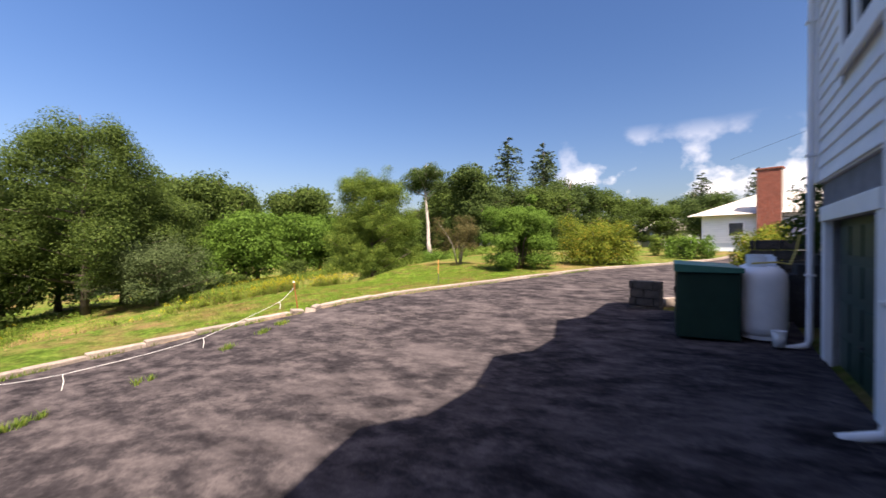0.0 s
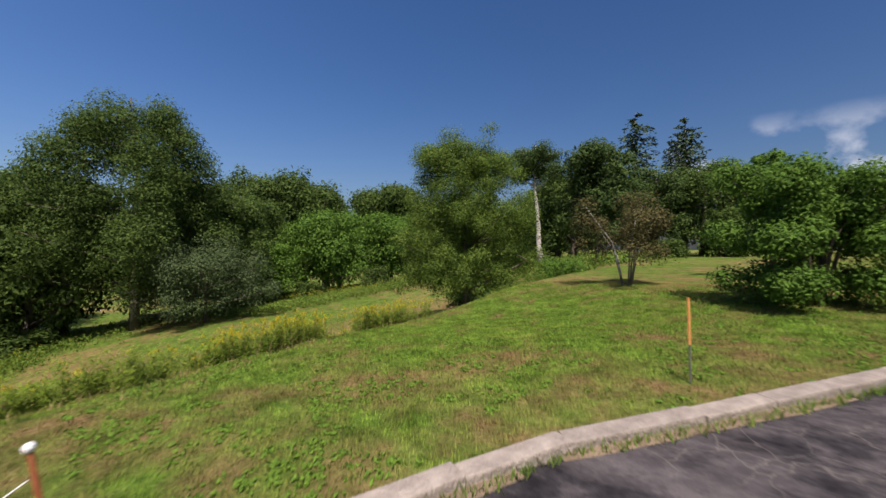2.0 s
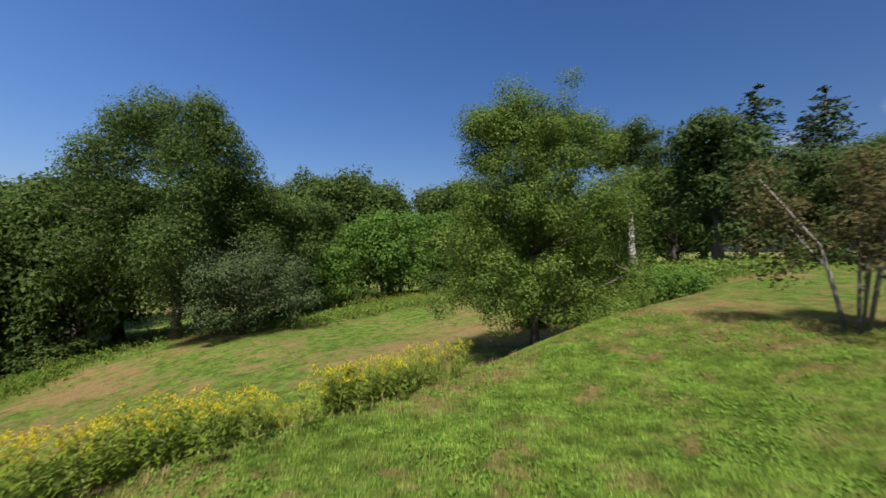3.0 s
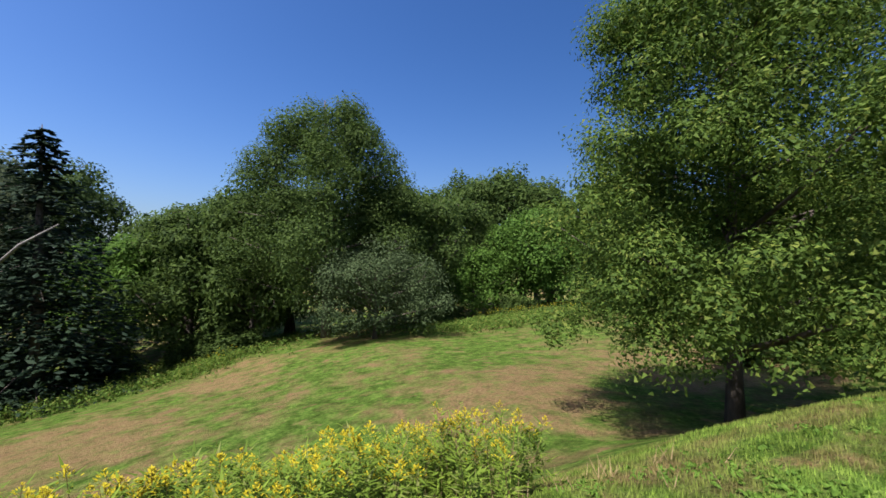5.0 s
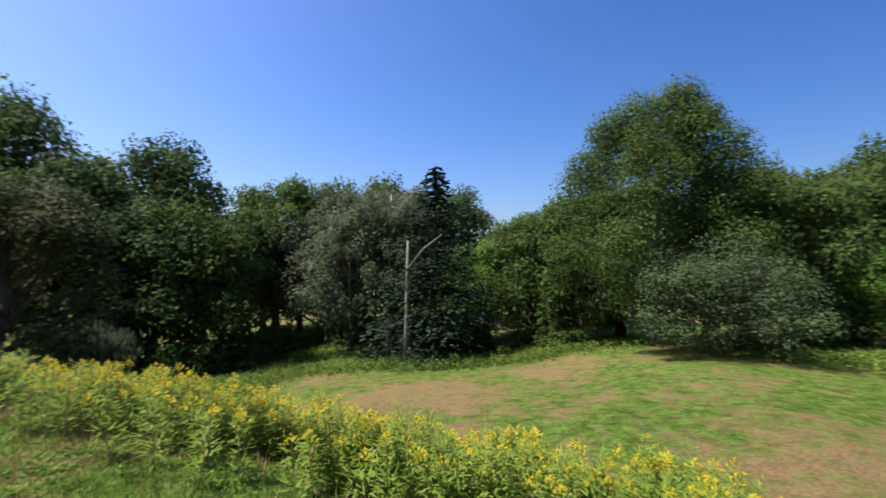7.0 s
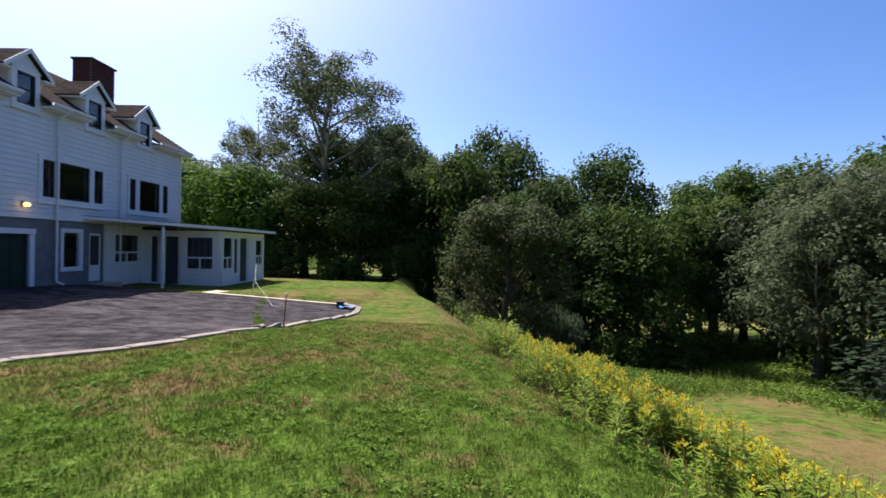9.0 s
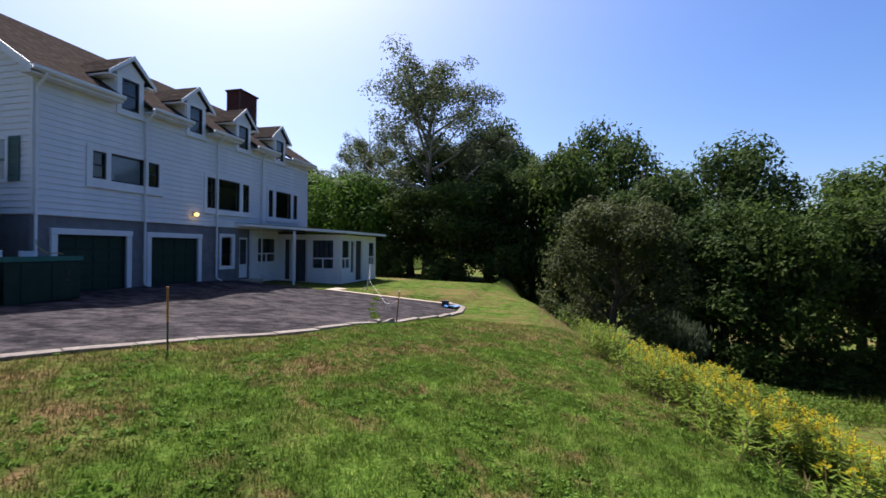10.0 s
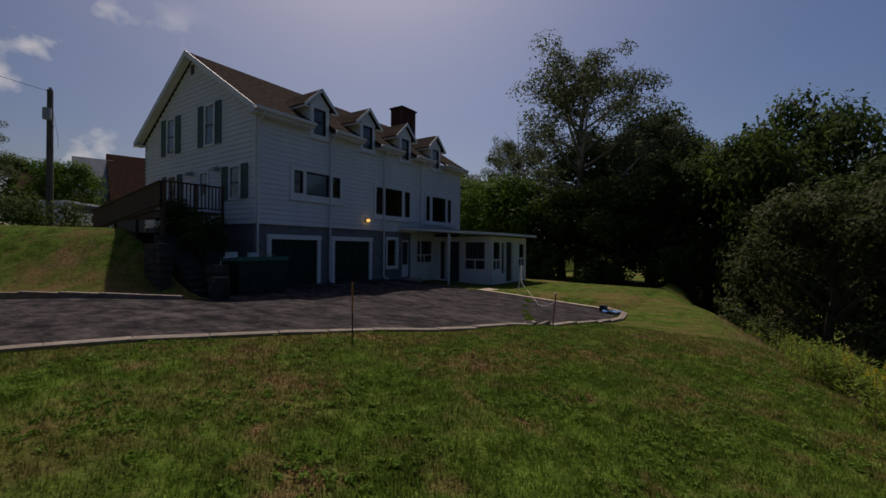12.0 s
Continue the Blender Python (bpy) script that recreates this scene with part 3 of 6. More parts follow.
def window(parent, y0, y1, z0, z1, x=0.0, bars=True, screen=False, sash=True):
    """A window set into the front: frame, sash bar and pane, in world axes of the west front."""
    w = part("window", boxes((x - 0.01, x + 0.12, y0, y0 + 0.045, z0, z1), (x - 0.01, x + 0.12, y1 - 0.045, y1, z0, z1), (x - 0.01, x + 0.12, y0 + 0.046, y1 - 0.046, z0, z0 + 0.05), (x - 0.01, x + 0.12, y0 + 0.046, y1 - 0.046, z1 - 0.05, z1)), TRIM if not bars else METAL, parent)
    part("pane", boxes((x + 0.06, x + 0.068, y0 + 0.046, y1 - 0.046, z0 + 0.051, z1 - 0.051)), GLASS, w)
    if sash:
        part("sash_bar", boxes((x + 0.03, x + 0.1, y0 + 0.046, y1 - 0.046, (z0 + z1) / 2 - 0.022, (z0 + z1) / 2 + 0.022)), METAL, w)
    return w


def surround(parent, y0, y1, z0, z1, holes, x=0.0):
    """Flat white boards round one or more windows."""
    for a, b, c, d in holed(y0, y1, z0, z1, holes):
        part("trim_board", boxes((x - 0.045, x + 0.015, a, b, c, d)), TRIM, parent)


for h, wins in zip(PADS, (W_WIN[0:3], W_WIN[3:6], W_WIN[6:9])):
    surround(house, *h, wins)
    part("sill", boxes((-0.09, -0.047, h[0] - 0.04, h[1] + 0.04, h[2] - 0.05, h[2] + 0.0), bevel=0.008), TRIM, house)
    for i, w in enumerate(wins):
        window(house, *w, sash=i != 1)
part("window_blind", boxes((0.1, 0.11, -3.86, -2.62, 4.02, 4.9)), simple("pale_blind", (0.24, 0.28, 0.34), (0.3, 0.34, 0.4), 1.0, 0.7, 0.0), house, "pale drawn blind behind glass")


def dormer(c):
    """A gabled wall dormer: face board, window, small roof with rakes and cheek walls."""
    root = part("dormer", boxes(*[(-0.04, 0.03, a, b, d, e) for a, b, d, e in holed(c - 0.56, c + 0.56, 6.46, 7.95, [(c - 0.36, c + 0.36, 6.68, 7.82)])]), TRIM, house)
    bm = bmesh.new()
    prism(bm, [(c - 0.62, 7.951), (c + 0.62, 7.951), (c, 8.5)], "x", -0.03, 0.1)
    part("gable_face", bm, SIDING, root)
    for s in (-0.6, 0.5):
        part("cheek", boxes((0.031, 2.0, c + s, c + s + 0.1, 6.9, 7.95)), SIDING, root)
    bm = bmesh.new()
    for s in (-1, 1):
        prism(bm, [(c, 8.72), (c + s * 0.98, 7.86), (c + s * 0.98, 7.79), (c, 8.64)][:: s], "x", -0.16, 2.9)
    part("dormer_roof", bm, ROOF, root)
    for s in (-1, 1):
        bm = bmesh.new()
        prism(bm, [(c, 8.735), (c + s * 1.0, 7.86), (c + s * 1.0, 7.7), (c, 8.56)][:: s], "x", -0.2, -0.162)
        part("rake_board", bm, TRIM, root)
        bm = bmesh.new()
        prism(bm, [(c + s * 0.62, 7.79), (c + s * 0.97, 7.79), (c + s * 0.97, 7.73), (c + s * 0.62, 7.73)][:: s], "x", -0.16, 2.2)
        part("soffit", bm, TRIM, root)
    window(root, c - 0.36, c + 0.36, 6.68, 7.82, x=-0.02)
    part("sill", boxes((-0.1, -0.042, c - 0.62, c + 0.62, 6.44, 6.5), bevel=0.008), TRIM, root)
    return root


for c in DORMERS:
    dormer(c)

# main roof: an upper and a rear slab, and below them panels between the dormers
lo = -0.42


def roof_top(x):
    return 6.98 + (x - lo) * (RIDGE_Z + 0.06 - 6.98) / (RIDGE_X - lo)


def roof_panel(outline, y0, y1):
    part("roof", prism(bmesh.new(), outline, "y", y0, y1), ROOF, house, "brown asphalt shingle roof")


# below the dormers' ridges the slab stops at their cheeks
split = 1.75
roof_panel([(split, roof_top(split)), (RIDGE_X, RIDGE_Z + 0.06), (RIDGE_X, RIDGE_Z - 0.08), (split, roof_top(split) - 0.13)], LEN - 0.3, 0.36)
ends = [0.36] + [v for c in DORMERS for v in (c + 0.57, c - 0.57)] + [LEN - 0.3]
for a, b in zip(ends[0::2], ends[1::2]):
    roof_panel([(lo, 6.98), (split, roof_top(split)), (split, roof_top(split) - 0.13), (lo, 6.86)], b, a)
roof_panel([(RIDGE_X, RIDGE_Z + 0.06), (DEEP + 0.42, 6.98), (DEEP + 0.42, 6.86), (RIDGE_X, RIDGE_Z - 0.08)], LEN - 0.3, 0.36)
for y0, y1 in ((0.362, 0.4), (LEN - 0.34, LEN - 0.302)):
    bm = bmesh.new()
    prism(bm, [(lo - 0.02, 7.01), (RIDGE_X, RIDGE_Z + 0.1), (RIDGE_X, RIDGE_Z - 0.16), (lo - 0.02, 6.74)], "y", y0, y1)
    part("rake_board", bm, TRIM, house)
    bm = bmesh.new()
    prism(bm, [(RIDGE_X, RIDGE_Z + 0.1), (DEEP + 0.44, 7.01), (DEEP + 0.44, 6.74), (RIDGE_X, RIDGE_Z - 0.16)], "y", y0, y1)
    part("rake_board", bm, TRIM, house)
for x in (-0.4, DEEP):
    part("soffit", boxes((x, x + 0.4, 0.0, 0.36, 6.78, 6.85)), TRIM, house)
# white boards close the gable's overhang from below
for side in (-1, 1):
    x1 = lo if side < 0 else DEEP + 0.42
    outline = [(x1, 6.835), (RIDGE_X, RIDGE_Z - 0.1), (RIDGE_X, RIDGE_Z - 0.13), (x1, 6.805)]
    part("rake_soffit", prism(bmesh.new(), outline if side < 0 else outline[::-1], "y", 0.04, 0.355), TRIM, house)
# gutters between the dormers
edges = [0.34] + [v for c in DORMERS for v in (c + 0.62, c - 0.62)] + [LEN - 0.3]
for a, b in zip(edges[0::2], edges[1::2]):
    bm = bmesh.new()
    prism(bm, [(-0.56, 6.99), (-0.56, 6.9), (-0.5, 6.84), (-0.425, 6.84), (-0.425, 6.99), (-0.45, 6.99), (-0.45, 6.87), (-0.49, 6.87), (-0.53, 6.91), (-0.53, 6.99)], "y", b, a)
    part("gutter", bm, TRIM, house)
    part("soffit", boxes((-0.42, 0.0, b, a, 6.76, 6.835)), TRIM, house)


def downspout(y, x=-0.09):
    bm = bmesh.new()
    tube(bm, [(-0.48, y, 6.86), (-0.45, y, 6.75), (x - 0.02, y, 6.5), (x, y, 6.4), (x, y, 0.25), (x - 0.03, y, 0.15), (x - 0.3, y, 0.06)], [0.045] * 7, 8)
    d = part("downspout", bm, TRIM, house, smooth=True)
    for z in (1.2, 3.0, 5.0):
        part("strap", boxes((x - 0.06, x + 0.06, y - 0.06, y + 0.06, z, z + 0.03)), TRIM, d)


for y in (-0.06, -3.95, -7.9, -11.4):
    downspout(y)
part("corner_board", boxes((-0.035, 0.08, -0.12, 0.035, BASE, 6.8)), TRIM, house)
part("corner_board", boxes((-0.035, 0.08, LEN - 0.03, LEN + 0.125, BASE, 6.8)), TRIM, house)


def garage_door(y0, y1, top):
    """Sectional green door in a white surround."""
    root = part("garage_door", boxes((0.14, 0.17, y0, y1, -0.02, top)), GREEN, house, "dark green sectional garage door")
    n = 4
    for r in range(n):
        for k in range(4):
            w = (y1 - y0 - 0.1) / 4
            a = y0 + 0.05 + k * w
            h = (top - 0.06) / n
            part("panel", boxes((0.118, 0.139, a + 0.05, a + w - 0.05, 0.03 + r * h + 0.06, 0.03 + (r + 1) * h - 0.06), bevel=0.008), GREEN, root)
    part("handle", boxes((0.09, 0.117, (y0 + y1) / 2 - 0.07, (y0 + y1) / 2 + 0.07, 0.5, 0.53)), METAL, root)
    part("jamb", boxes((-0.03, 0.13, y0 - 0.2, y0, 0.0, top), bevel=0.008), TRIM, root)
    part("jamb", boxes((-0.03, 0.13, y1, y1 + 0.2, 0.0, top), bevel=0.008), TRIM, root)
    part("lintel", boxes((-0.05, 0.13, y0 - 0.22, y1 + 0.22, top + 0.001, top + 0.2), bevel=0.008), TRIM, root)


garage_door(-3.24, -0.76, 2.0)
garage_door(-6.82, -4.32, 2.0)
surround(house, -9.32, -8.22, 0.54, 2.28, [(-9.2, -8.34, 0.66, 2.16)], x=0.05)
window(house, -9.2, -8.34, 0.66, 2.16, x=0.05, bars=False)
d1 = part("door", boxes((0.12, 0.16, -10.43, -9.74, 0.05, 2.13)), TRIM, house, "white door with tall glass under the porch roof")
part("pane", boxes((0.105, 0.118, -10.33, -9.84, 0.75, 2.03)), DARK_PANE, d1)
# wall lamp over the second garage, switched on
lamp = part("wall_lamp", boxes((-0.1, -0.03, -6.6, -6.44, 3.0, 3.16), bevel=0.02), METAL, house, "small wall lamp, lit warm yellow")
bm = bmesh.new()
bmesh.ops.create_uvsphere(bm, u_segments=16, v_segments=10, radius=0.115, matrix=Matrix.Translation((-0.17, -6.52, 3.06)) @ Matrix.Diagonal((0.75, 1.15, 0.7, 1)))
part("bulb", bm, GLOW, lamp, smooth=True)

# gable end: clapboards cut to the roof's slope, two rows of shuttered windows
G_UP = [(3.1, 3.75, 6.1, 7.75), (6.65, 7.3, 6.1, 7.7)]
G_LOW = [(1.1, 1.75, 3.68, 4.9), (3.56, 4.16, 3.92, 4.86), (6.45, 7.2, 3.6, 4.95)]
bm = bmesh.new()
for a, b, c, d in holed(0.0, DEEP, BASE - 0.02, EAVE - 0.08, [h for h in G_UP + G_LOW]):
    box(bm, a, b, -0.22, -0.02, c, d)
prism(bm, [(0.0, EAVE - 0.079), (DEEP, EAVE - 0.079), (RIDGE_X, RIDGE_Z - 0.2)], "y", -0.22, -0.02)
# the upper windows rise into the triangle, so the triangle keeps clear of them by its own cut
wall_g = part("wall", bm, TRIM, house, "white gable wall")
runs = []
for k in range(38):
    z = BASE + k * EXPO
    if z + EXPO * 0.5 > RIDGE_Z - 0.25:
        break
    inset = max(0.0, (z + EXPO * 0.4 - 6.86) / SLOPE - 0.1) if z > 6.6 else 0.0
    lo_x, hi_x = 0.09 + inset, DEEP - 0.05 - inset
    cuts = sorted((h[0] - 0.13, h[1] + 0.13) for h in G_UP + G_LOW if h[2] - 0.1 < z + EXPO * 0.6 and h[3] + 0.1 > z + EXPO * 0.4)
    a = lo_x
    for c0, c1 in cuts + [(hi_x, 0)]:
        if c0 - a > 0.12:
            runs.append((a, c0, z))
        a = max(a, c1)
clad(wall_g, runs, "x", 180, y=-0.018)


def gable_window(x0, x1, z0, z1, shutters=True):
    w = part("window", boxes(*[(a, b, -0.01, 0.045, c, d) for a, b, c, d in holed(x0 - 0.13, x1 + 0.13, z0 - 0.12, z1 + 0.12, [(x0, x1, z0, z1)])]), TRIM, house)
    part("pane", boxes((x0, x1, -0.015, -0.007, z0, z1)), GLASS, w)
    # added dark sheet that stands for the unlit room below the blind
    part("room_shade", boxes((x0, x1, -0.12, -0.11, z0, z0 + (z1 - z0) * 0.45)), DARK_PANE, w)
    part("blind", boxes((x0, x1, -0.0195, -0.0165, z0 + (z1 - z0) * 0.5, z1)), ROOM, w)
    part("sash_bar", boxes((x0, x1, -0.006, 0.02, (z0 + z1) / 2 - 0.025, (z0 + z1) / 2 + 0.025)), METAL, w)
    if shutters:
        for a in (x0 - 0.62, x1 + 0.16):
            sh = part("shutter", boxes((a, a + 0.06, 0.022, 0.062, z0 - 0.08, z1 + 0.08), (a + 0.4, a + 0.46, 0.022, 0.062, z0 - 0.08, z1 + 0.08), (a + 0.06, a + 0.4, 0.022, 0.062, z0 - 0.08, z0), (a + 0.06, a + 0.4, 0.022, 0.062, z1, z1 + 0.08), (a + 0.06, a + 0.4, 0.022, 0.03, z0, z1)), SHUTTER, w, "green louvred shutter")
            bm = bmesh.new()
            n = int((z1 - z0) / 0.09)
            for i in range(n):
                zz = z0 + (i + 0.5) * (z1 - z0) / n
                box(bm, a + 0.062, a + 0.398, 0.031, 0.056, zz - 0.03, zz + 0.022)
            part("louvre", bm, SHUTTER, sh)


for h in G_UP:
    gable_window(*h)
gable_window(*G_LOW[0])
gable_window(*G_LOW[1], shutters=False)
gable_window(*G_LOW[2])
part("attic_vent", boxes((RIDGE_X - 0.12, RIDGE_X + 0.14, -0.01, 0.04, 9.42, 9.85), bevel=0.01), METAL, house)
for x in (2.75, 5.0):
    l = part("flood_lamp", boxes((x - 0.06, x + 0.06, 0.0, 0.08, 4.98, 5.1)), TRIM, house)
    part("shade", boxes((x - 0.2, x + 0.12, 0.06, 0.26, 4.86, 5.0), bevel=0.03), GALV, l)

# brick chimney on the far part of the ridge
cy, cx = -13.9, 3.2
chim = part("chimney", boxes((cx - 0.48, cx + 0.48, cy - 0.78, cy + 0.78, 8.6, 11.0)), MORTAR, house, "dark red brick chimney")
bm = bmesh.new()
for r in range(32):
    z = 8.6 + r * 0.075
    off = 0.11 if r % 2 else 0.0
    for s in (-1, 1):
        y = cy - 0.79 + off
        while y < cy + 0.76:
            y1 = min(y + 0.21, cy + 0.79)
            box(bm, cx + s * 0.481, cx + s * 0.495, y, y1, z, z + 0.065)
            y += 0.22
        x = cx - 0.48 + off
        while x < cx + 0.46:
            x1 = min(x + 0.21, cx + 0.48)
            box(bm, x, x1, cy + s * 0.781, cy + s * 0.795, z, z + 0.065)
            x += 0.22
tagged(part("brickwork", bm, DARK_BRICK, chim), kind="stuff")
part("cap", boxes((cx - 0.56, cx + 0.56, cy - 0.87, cy + 0.87, 11.0, 11.1), (cx - 0.3, cx + 0.3, cy - 0.55, cy + 0.55, 11.101, 11.18), bevel=0.015), DARK_BRICK, chim)

# ---------------------------------------------------------------- the glazed porch at the far end
porch = thing("porch", "white glazed porch with low shed roof and door", "porch")
PX, PN, PS, PZ0, PZ1 = -4.0, -13.0, -18.5, -0.45, 2.4
N_HOLES = [(-3.65, -2.25, 0.45, 2.12), (-1.95, -1.2, -0.3, 2.1), (-0.9, -0.5, -0.2, 2.1)]
W_HOLES = [(-14.3, -13.25, 0.45, 2.12), (-16.2, -15.2, -0.3, 2.1), (-18.2, -17.2, 0.55, 2.05), (-15.0, -14.5, 0.2, 2.05)]
nw = part("wall", boxes(*[(a, b, PN - 0.14, PN, c, d) for a, b, c, d in holed(PX, 0.0, PZ0, PZ1, N_HOLES)]), TRIM, porch)
ww = part("wall", boxes(*[(PX, PX + 0.14, a, b, c, d) for a, b, c, d in holed(PS, PN - 0.141, PZ0, PZ1, W_HOLES)]), TRIM, porch)
part("wall", boxes((PX + 0.141, 4.0, PS, PS + 0.14, PZ0, PZ1)), TRIM, porch)
part("floor", boxes((PX + 0.141, 0.0, PS + 0.141, PN - 0.141, PZ0, -0.2)), PATHSTONE, porch)
fw = part("wall", boxes(*[(-0.05, 0.055, a, b, c, d) for a, b, c, d in holed(-12.98, -10.52, -0.25, 2.55, [(-12.76, -11.05, 0.8, 2.16)])]), TRIM, porch, "white clapboard panel under the porch roof")


def clad_low(parent, place, lo, hi, holes, z0, z1):
    runs = []
    k = z0
    while k < z1 - 0.1:
        cuts = sorted((h[0] - 0.07, h[1] + 0.07) for h in holes if h[2] - 0.05 < k + 0.12 and h[3] + 0.05 > k + 0.08)
        a = lo
        for c0, c1 in cuts + [(hi, 0)]:
            if c0 - a > 0.1:
                runs.append((a, c0, k))
            a = max(a, c1)
        k += EXPO
    clad(parent, runs, *place)


clad_low(nw, ("x", 180, 0.0, PN + 0.001), PX + 0.1, -0.02, N_HOLES, PZ0 + 0.05, 2.3)
clad_low(ww, ("y", -90, PX - 0.001), PS + 0.1, PN - 0.1, W_HOLES, PZ0 + 0.05, 2.3)
clad_low(fw, ("y", -90, -0.051), -12.96, -10.54, [(-12.76, -11.05, 0.8, 2.16)], -0.2, 2.4)


def porch_window(h, along):
    """Big pane over a low one, in white frames."""
    a, b, z0, z1 = h

    def cell(u0, u1, w0, w1, d0, d1):
        return (u0, u1, PN - d1, PN - d0, w0, w1) if along == "x" else (PX + d0 if along == "y" else -0.05 + d0, PX + d1 if along == "y" else -0.05 + d1, u0, u1, w0, w1)
    zm = z0 + (z1 - z0) * 0.36
    w = part("window", boxes(cell(a, a + 0.05, z0, z1, -0.02, 0.1), cell(b - 0.05, b, z0, z1, -0.02, 0.1), cell(a + 0.051, b - 0.051, z0, z0 + 0.05, -0.02, 0.1), cell(a + 0.051, b - 0.051, z1 - 0.05, z1, -0.02, 0.1), cell(a + 0.051, b - 0.051, zm - 0.04, zm + 0.04, -0.03, 0.1), cell((a + b) / 2 - 0.025, (a + b) / 2 + 0.025, z0 + 0.051, zm - 0.041, -0.02, 0.1)), TRIM, porch)
    part("pane", boxes(cell(a + 0.051, b - 0.051, z0 + 0.051, z1 - 0.051, 0.045, 0.052)), GLASS, w)
    # sheet added close behind the glass, coloured as dark as the porch's unlit inside
    part("dark_blind", boxes(cell(a + 0.051, b - 0.051, z0 + 0.051, z1 - 0.051, 0.075, 0.085)), DARK_PANE, w)


porch_window(N_HOLES[0], "x")
porch_window(W_HOLES[0], "y")
porch_window(W_HOLES[2], "y")
porch_window((-12.76, -11.05, 0.8, 2.16), "f")
for a, b, z0, z1, ax in ((-1.95, -1.2, -0.3, 2.1, "x"), (-0.9, -0.5, -0.2, 2.1, "x"), (-16.2, -15.2, -0.3, 2.1, "y"), (-15.0, -14.5, 0.2, 2.05, "y")):
    r = (a, b, PN - 0.1, PN - 0.06, z0, z1) if ax == "x" else (PX + 0.06, PX + 0.1, a, b, z0, z1)
    dr = part("door", boxes(r), DARK_PANE, porch, "dark glass porch door")
    f = (a + 0.05, a + 0.1, PN - 0.059, PN - 0.03, z0, z1) if ax == "x" else (PX + 0.03, PX + 0.059, a + 0.05, a + 0.1, z0, z1)
    part("door_rail", boxes(f), TRIM, dr)
# shed roof with its slanted front edge over the entrance
bm = bmesh.new()
outline = [(0.0, -9.25), (-4.55, -12.75), (-4.55, -19.0), (4.0, -19.0), (4.0, LEN - 0.02), (0.0, LEN - 0.02)]
vs_lo = [bm.verts.new((x, y, 2.46 + (x + 4.55) * 0.055)) for x, y in outline]
vs_hi = [bm.verts.new((x, y, 2.6 + (x + 4.55) * 0.055)) for x, y in outline]
bm.faces.new(vs_lo)
bm.faces.new(vs_hi[::-1])
for i in range(6):
    bm.faces.new((vs_lo[i], vs_hi[i], vs_hi[(i + 1) % 6], vs_lo[(i + 1) % 6]))
bmesh.ops.recalc_face_normals(bm, faces=bm.faces)
part("roof", bm, TRIM, porch, "white fascia of a low shed roof")
bm = bmesh.new()
vs = [bm.verts.new((x * 0.995, y * 0.998, 2.61 + (x + 4.55) * 0.055)) for x, y in outline]
vt = [bm.verts.new((x * 0.995, y * 0.998, 2.625 + (x + 4.55) * 0.055)) for x, y in outline]
bm.faces.new(vt)
bm.faces.new(vs[::-1])
for i in range(6):
    bm.faces.new((vs[i], vs[(i + 1) % 6], vt[(i + 1) % 6], vt[i]))
bmesh.ops.recalc_face_normals(bm, faces=bm.faces)
part("roofing", bm, ROOF, porch)
gp = float(asphalt_z(np.array(-2.35), np.array(-9.4))) - 0.25
part("post", boxes((-2.44, -2.34, -10.95, -10.85, gp, 2.5), bevel=0.01), TRIM, porch)
bm = bmesh.new()
tube(bm, [(-4.45, -13.1, 2.4), (-4.3, -13.1, 2.25), (-4.08, -13.08, 2.1), (-4.07, -13.08, -0.4)], [0.035] * 4)
part("downspout", bm, TRIM, porch)
part("step", boxes((-0.75, -0.06, -10.6, -9.6, -0.3, -0.02), bevel=0.02), PATHSTONE, porch)
part("step", boxes((-5.0, -4.01, -16.3, -15.1, -0.75, -0.42), bevel=0.02), PATHSTONE, porch)

# ---------------------------------------------------------------- trees


def leaves(rng, centres, radii, n, size, squash=0.8, fill=0.35, droop=0.0, narrow=0.55, plain=False):
    """Kite-shaped leaf sprays scattered through a set of round clumps, thickest at their rims."""
    centres, radii = np.asarray(centres, float), np.asarray(radii, float)
    w = radii ** 2
    k = rng.choice(len(radii), n, p=w / w.sum())
    d = rng.normal(size=(n, 3))
    d /= np.linalg.norm(d, axis=1)[:, None]
    d[:, 2] = np.where(rng.random(n) < 0.3, np.abs(d[:, 2]), d[:, 2])
    r = radii[k] * (fill + (1.05 - fill) * rng.random(n) ** 0.6) * (1 + 0.09 * rng.normal(size=n))
    p = centres[k] + d * r[:, None] * np.array([1, 1, squash])
    nrm = d * 1.0 + rng.normal(size=(n, 3)) * 0.38 + np.array([0, 0, 0.35])
    nrm /= np.linalg.norm(nrm, axis=1)[:, None]
    a = np.cross(nrm, rng.normal(size=(n, 3)))
    a[:, 2] -= droop
    a /= np.linalg.norm(a, axis=1)[:, None]
    b = np.cross(nrm, a)
    s = size * (0.6 + 0.8 * rng.random(n))[:, None]
    tip, tail = p + a * s * 0.5, p - a * s * 0.5
    fold = nrm * s * 0.12
    if plain:
        v = np.stack([tail + b * s * narrow * 0.6, tail - b * s * narrow * 0.5, tip - fold], 1).reshape(-1, 3)
        return v, np.arange(n * 3).reshape(n, 3)
    l, q = p + b * s * narrow * 0.5 - fold, p - b * s * narrow * 0.5 - fold
    v = np.stack([tail, l, tip, q], 1).reshape(-1, 3)
    return v, np.arange(n * 4).reshape(n, 4)


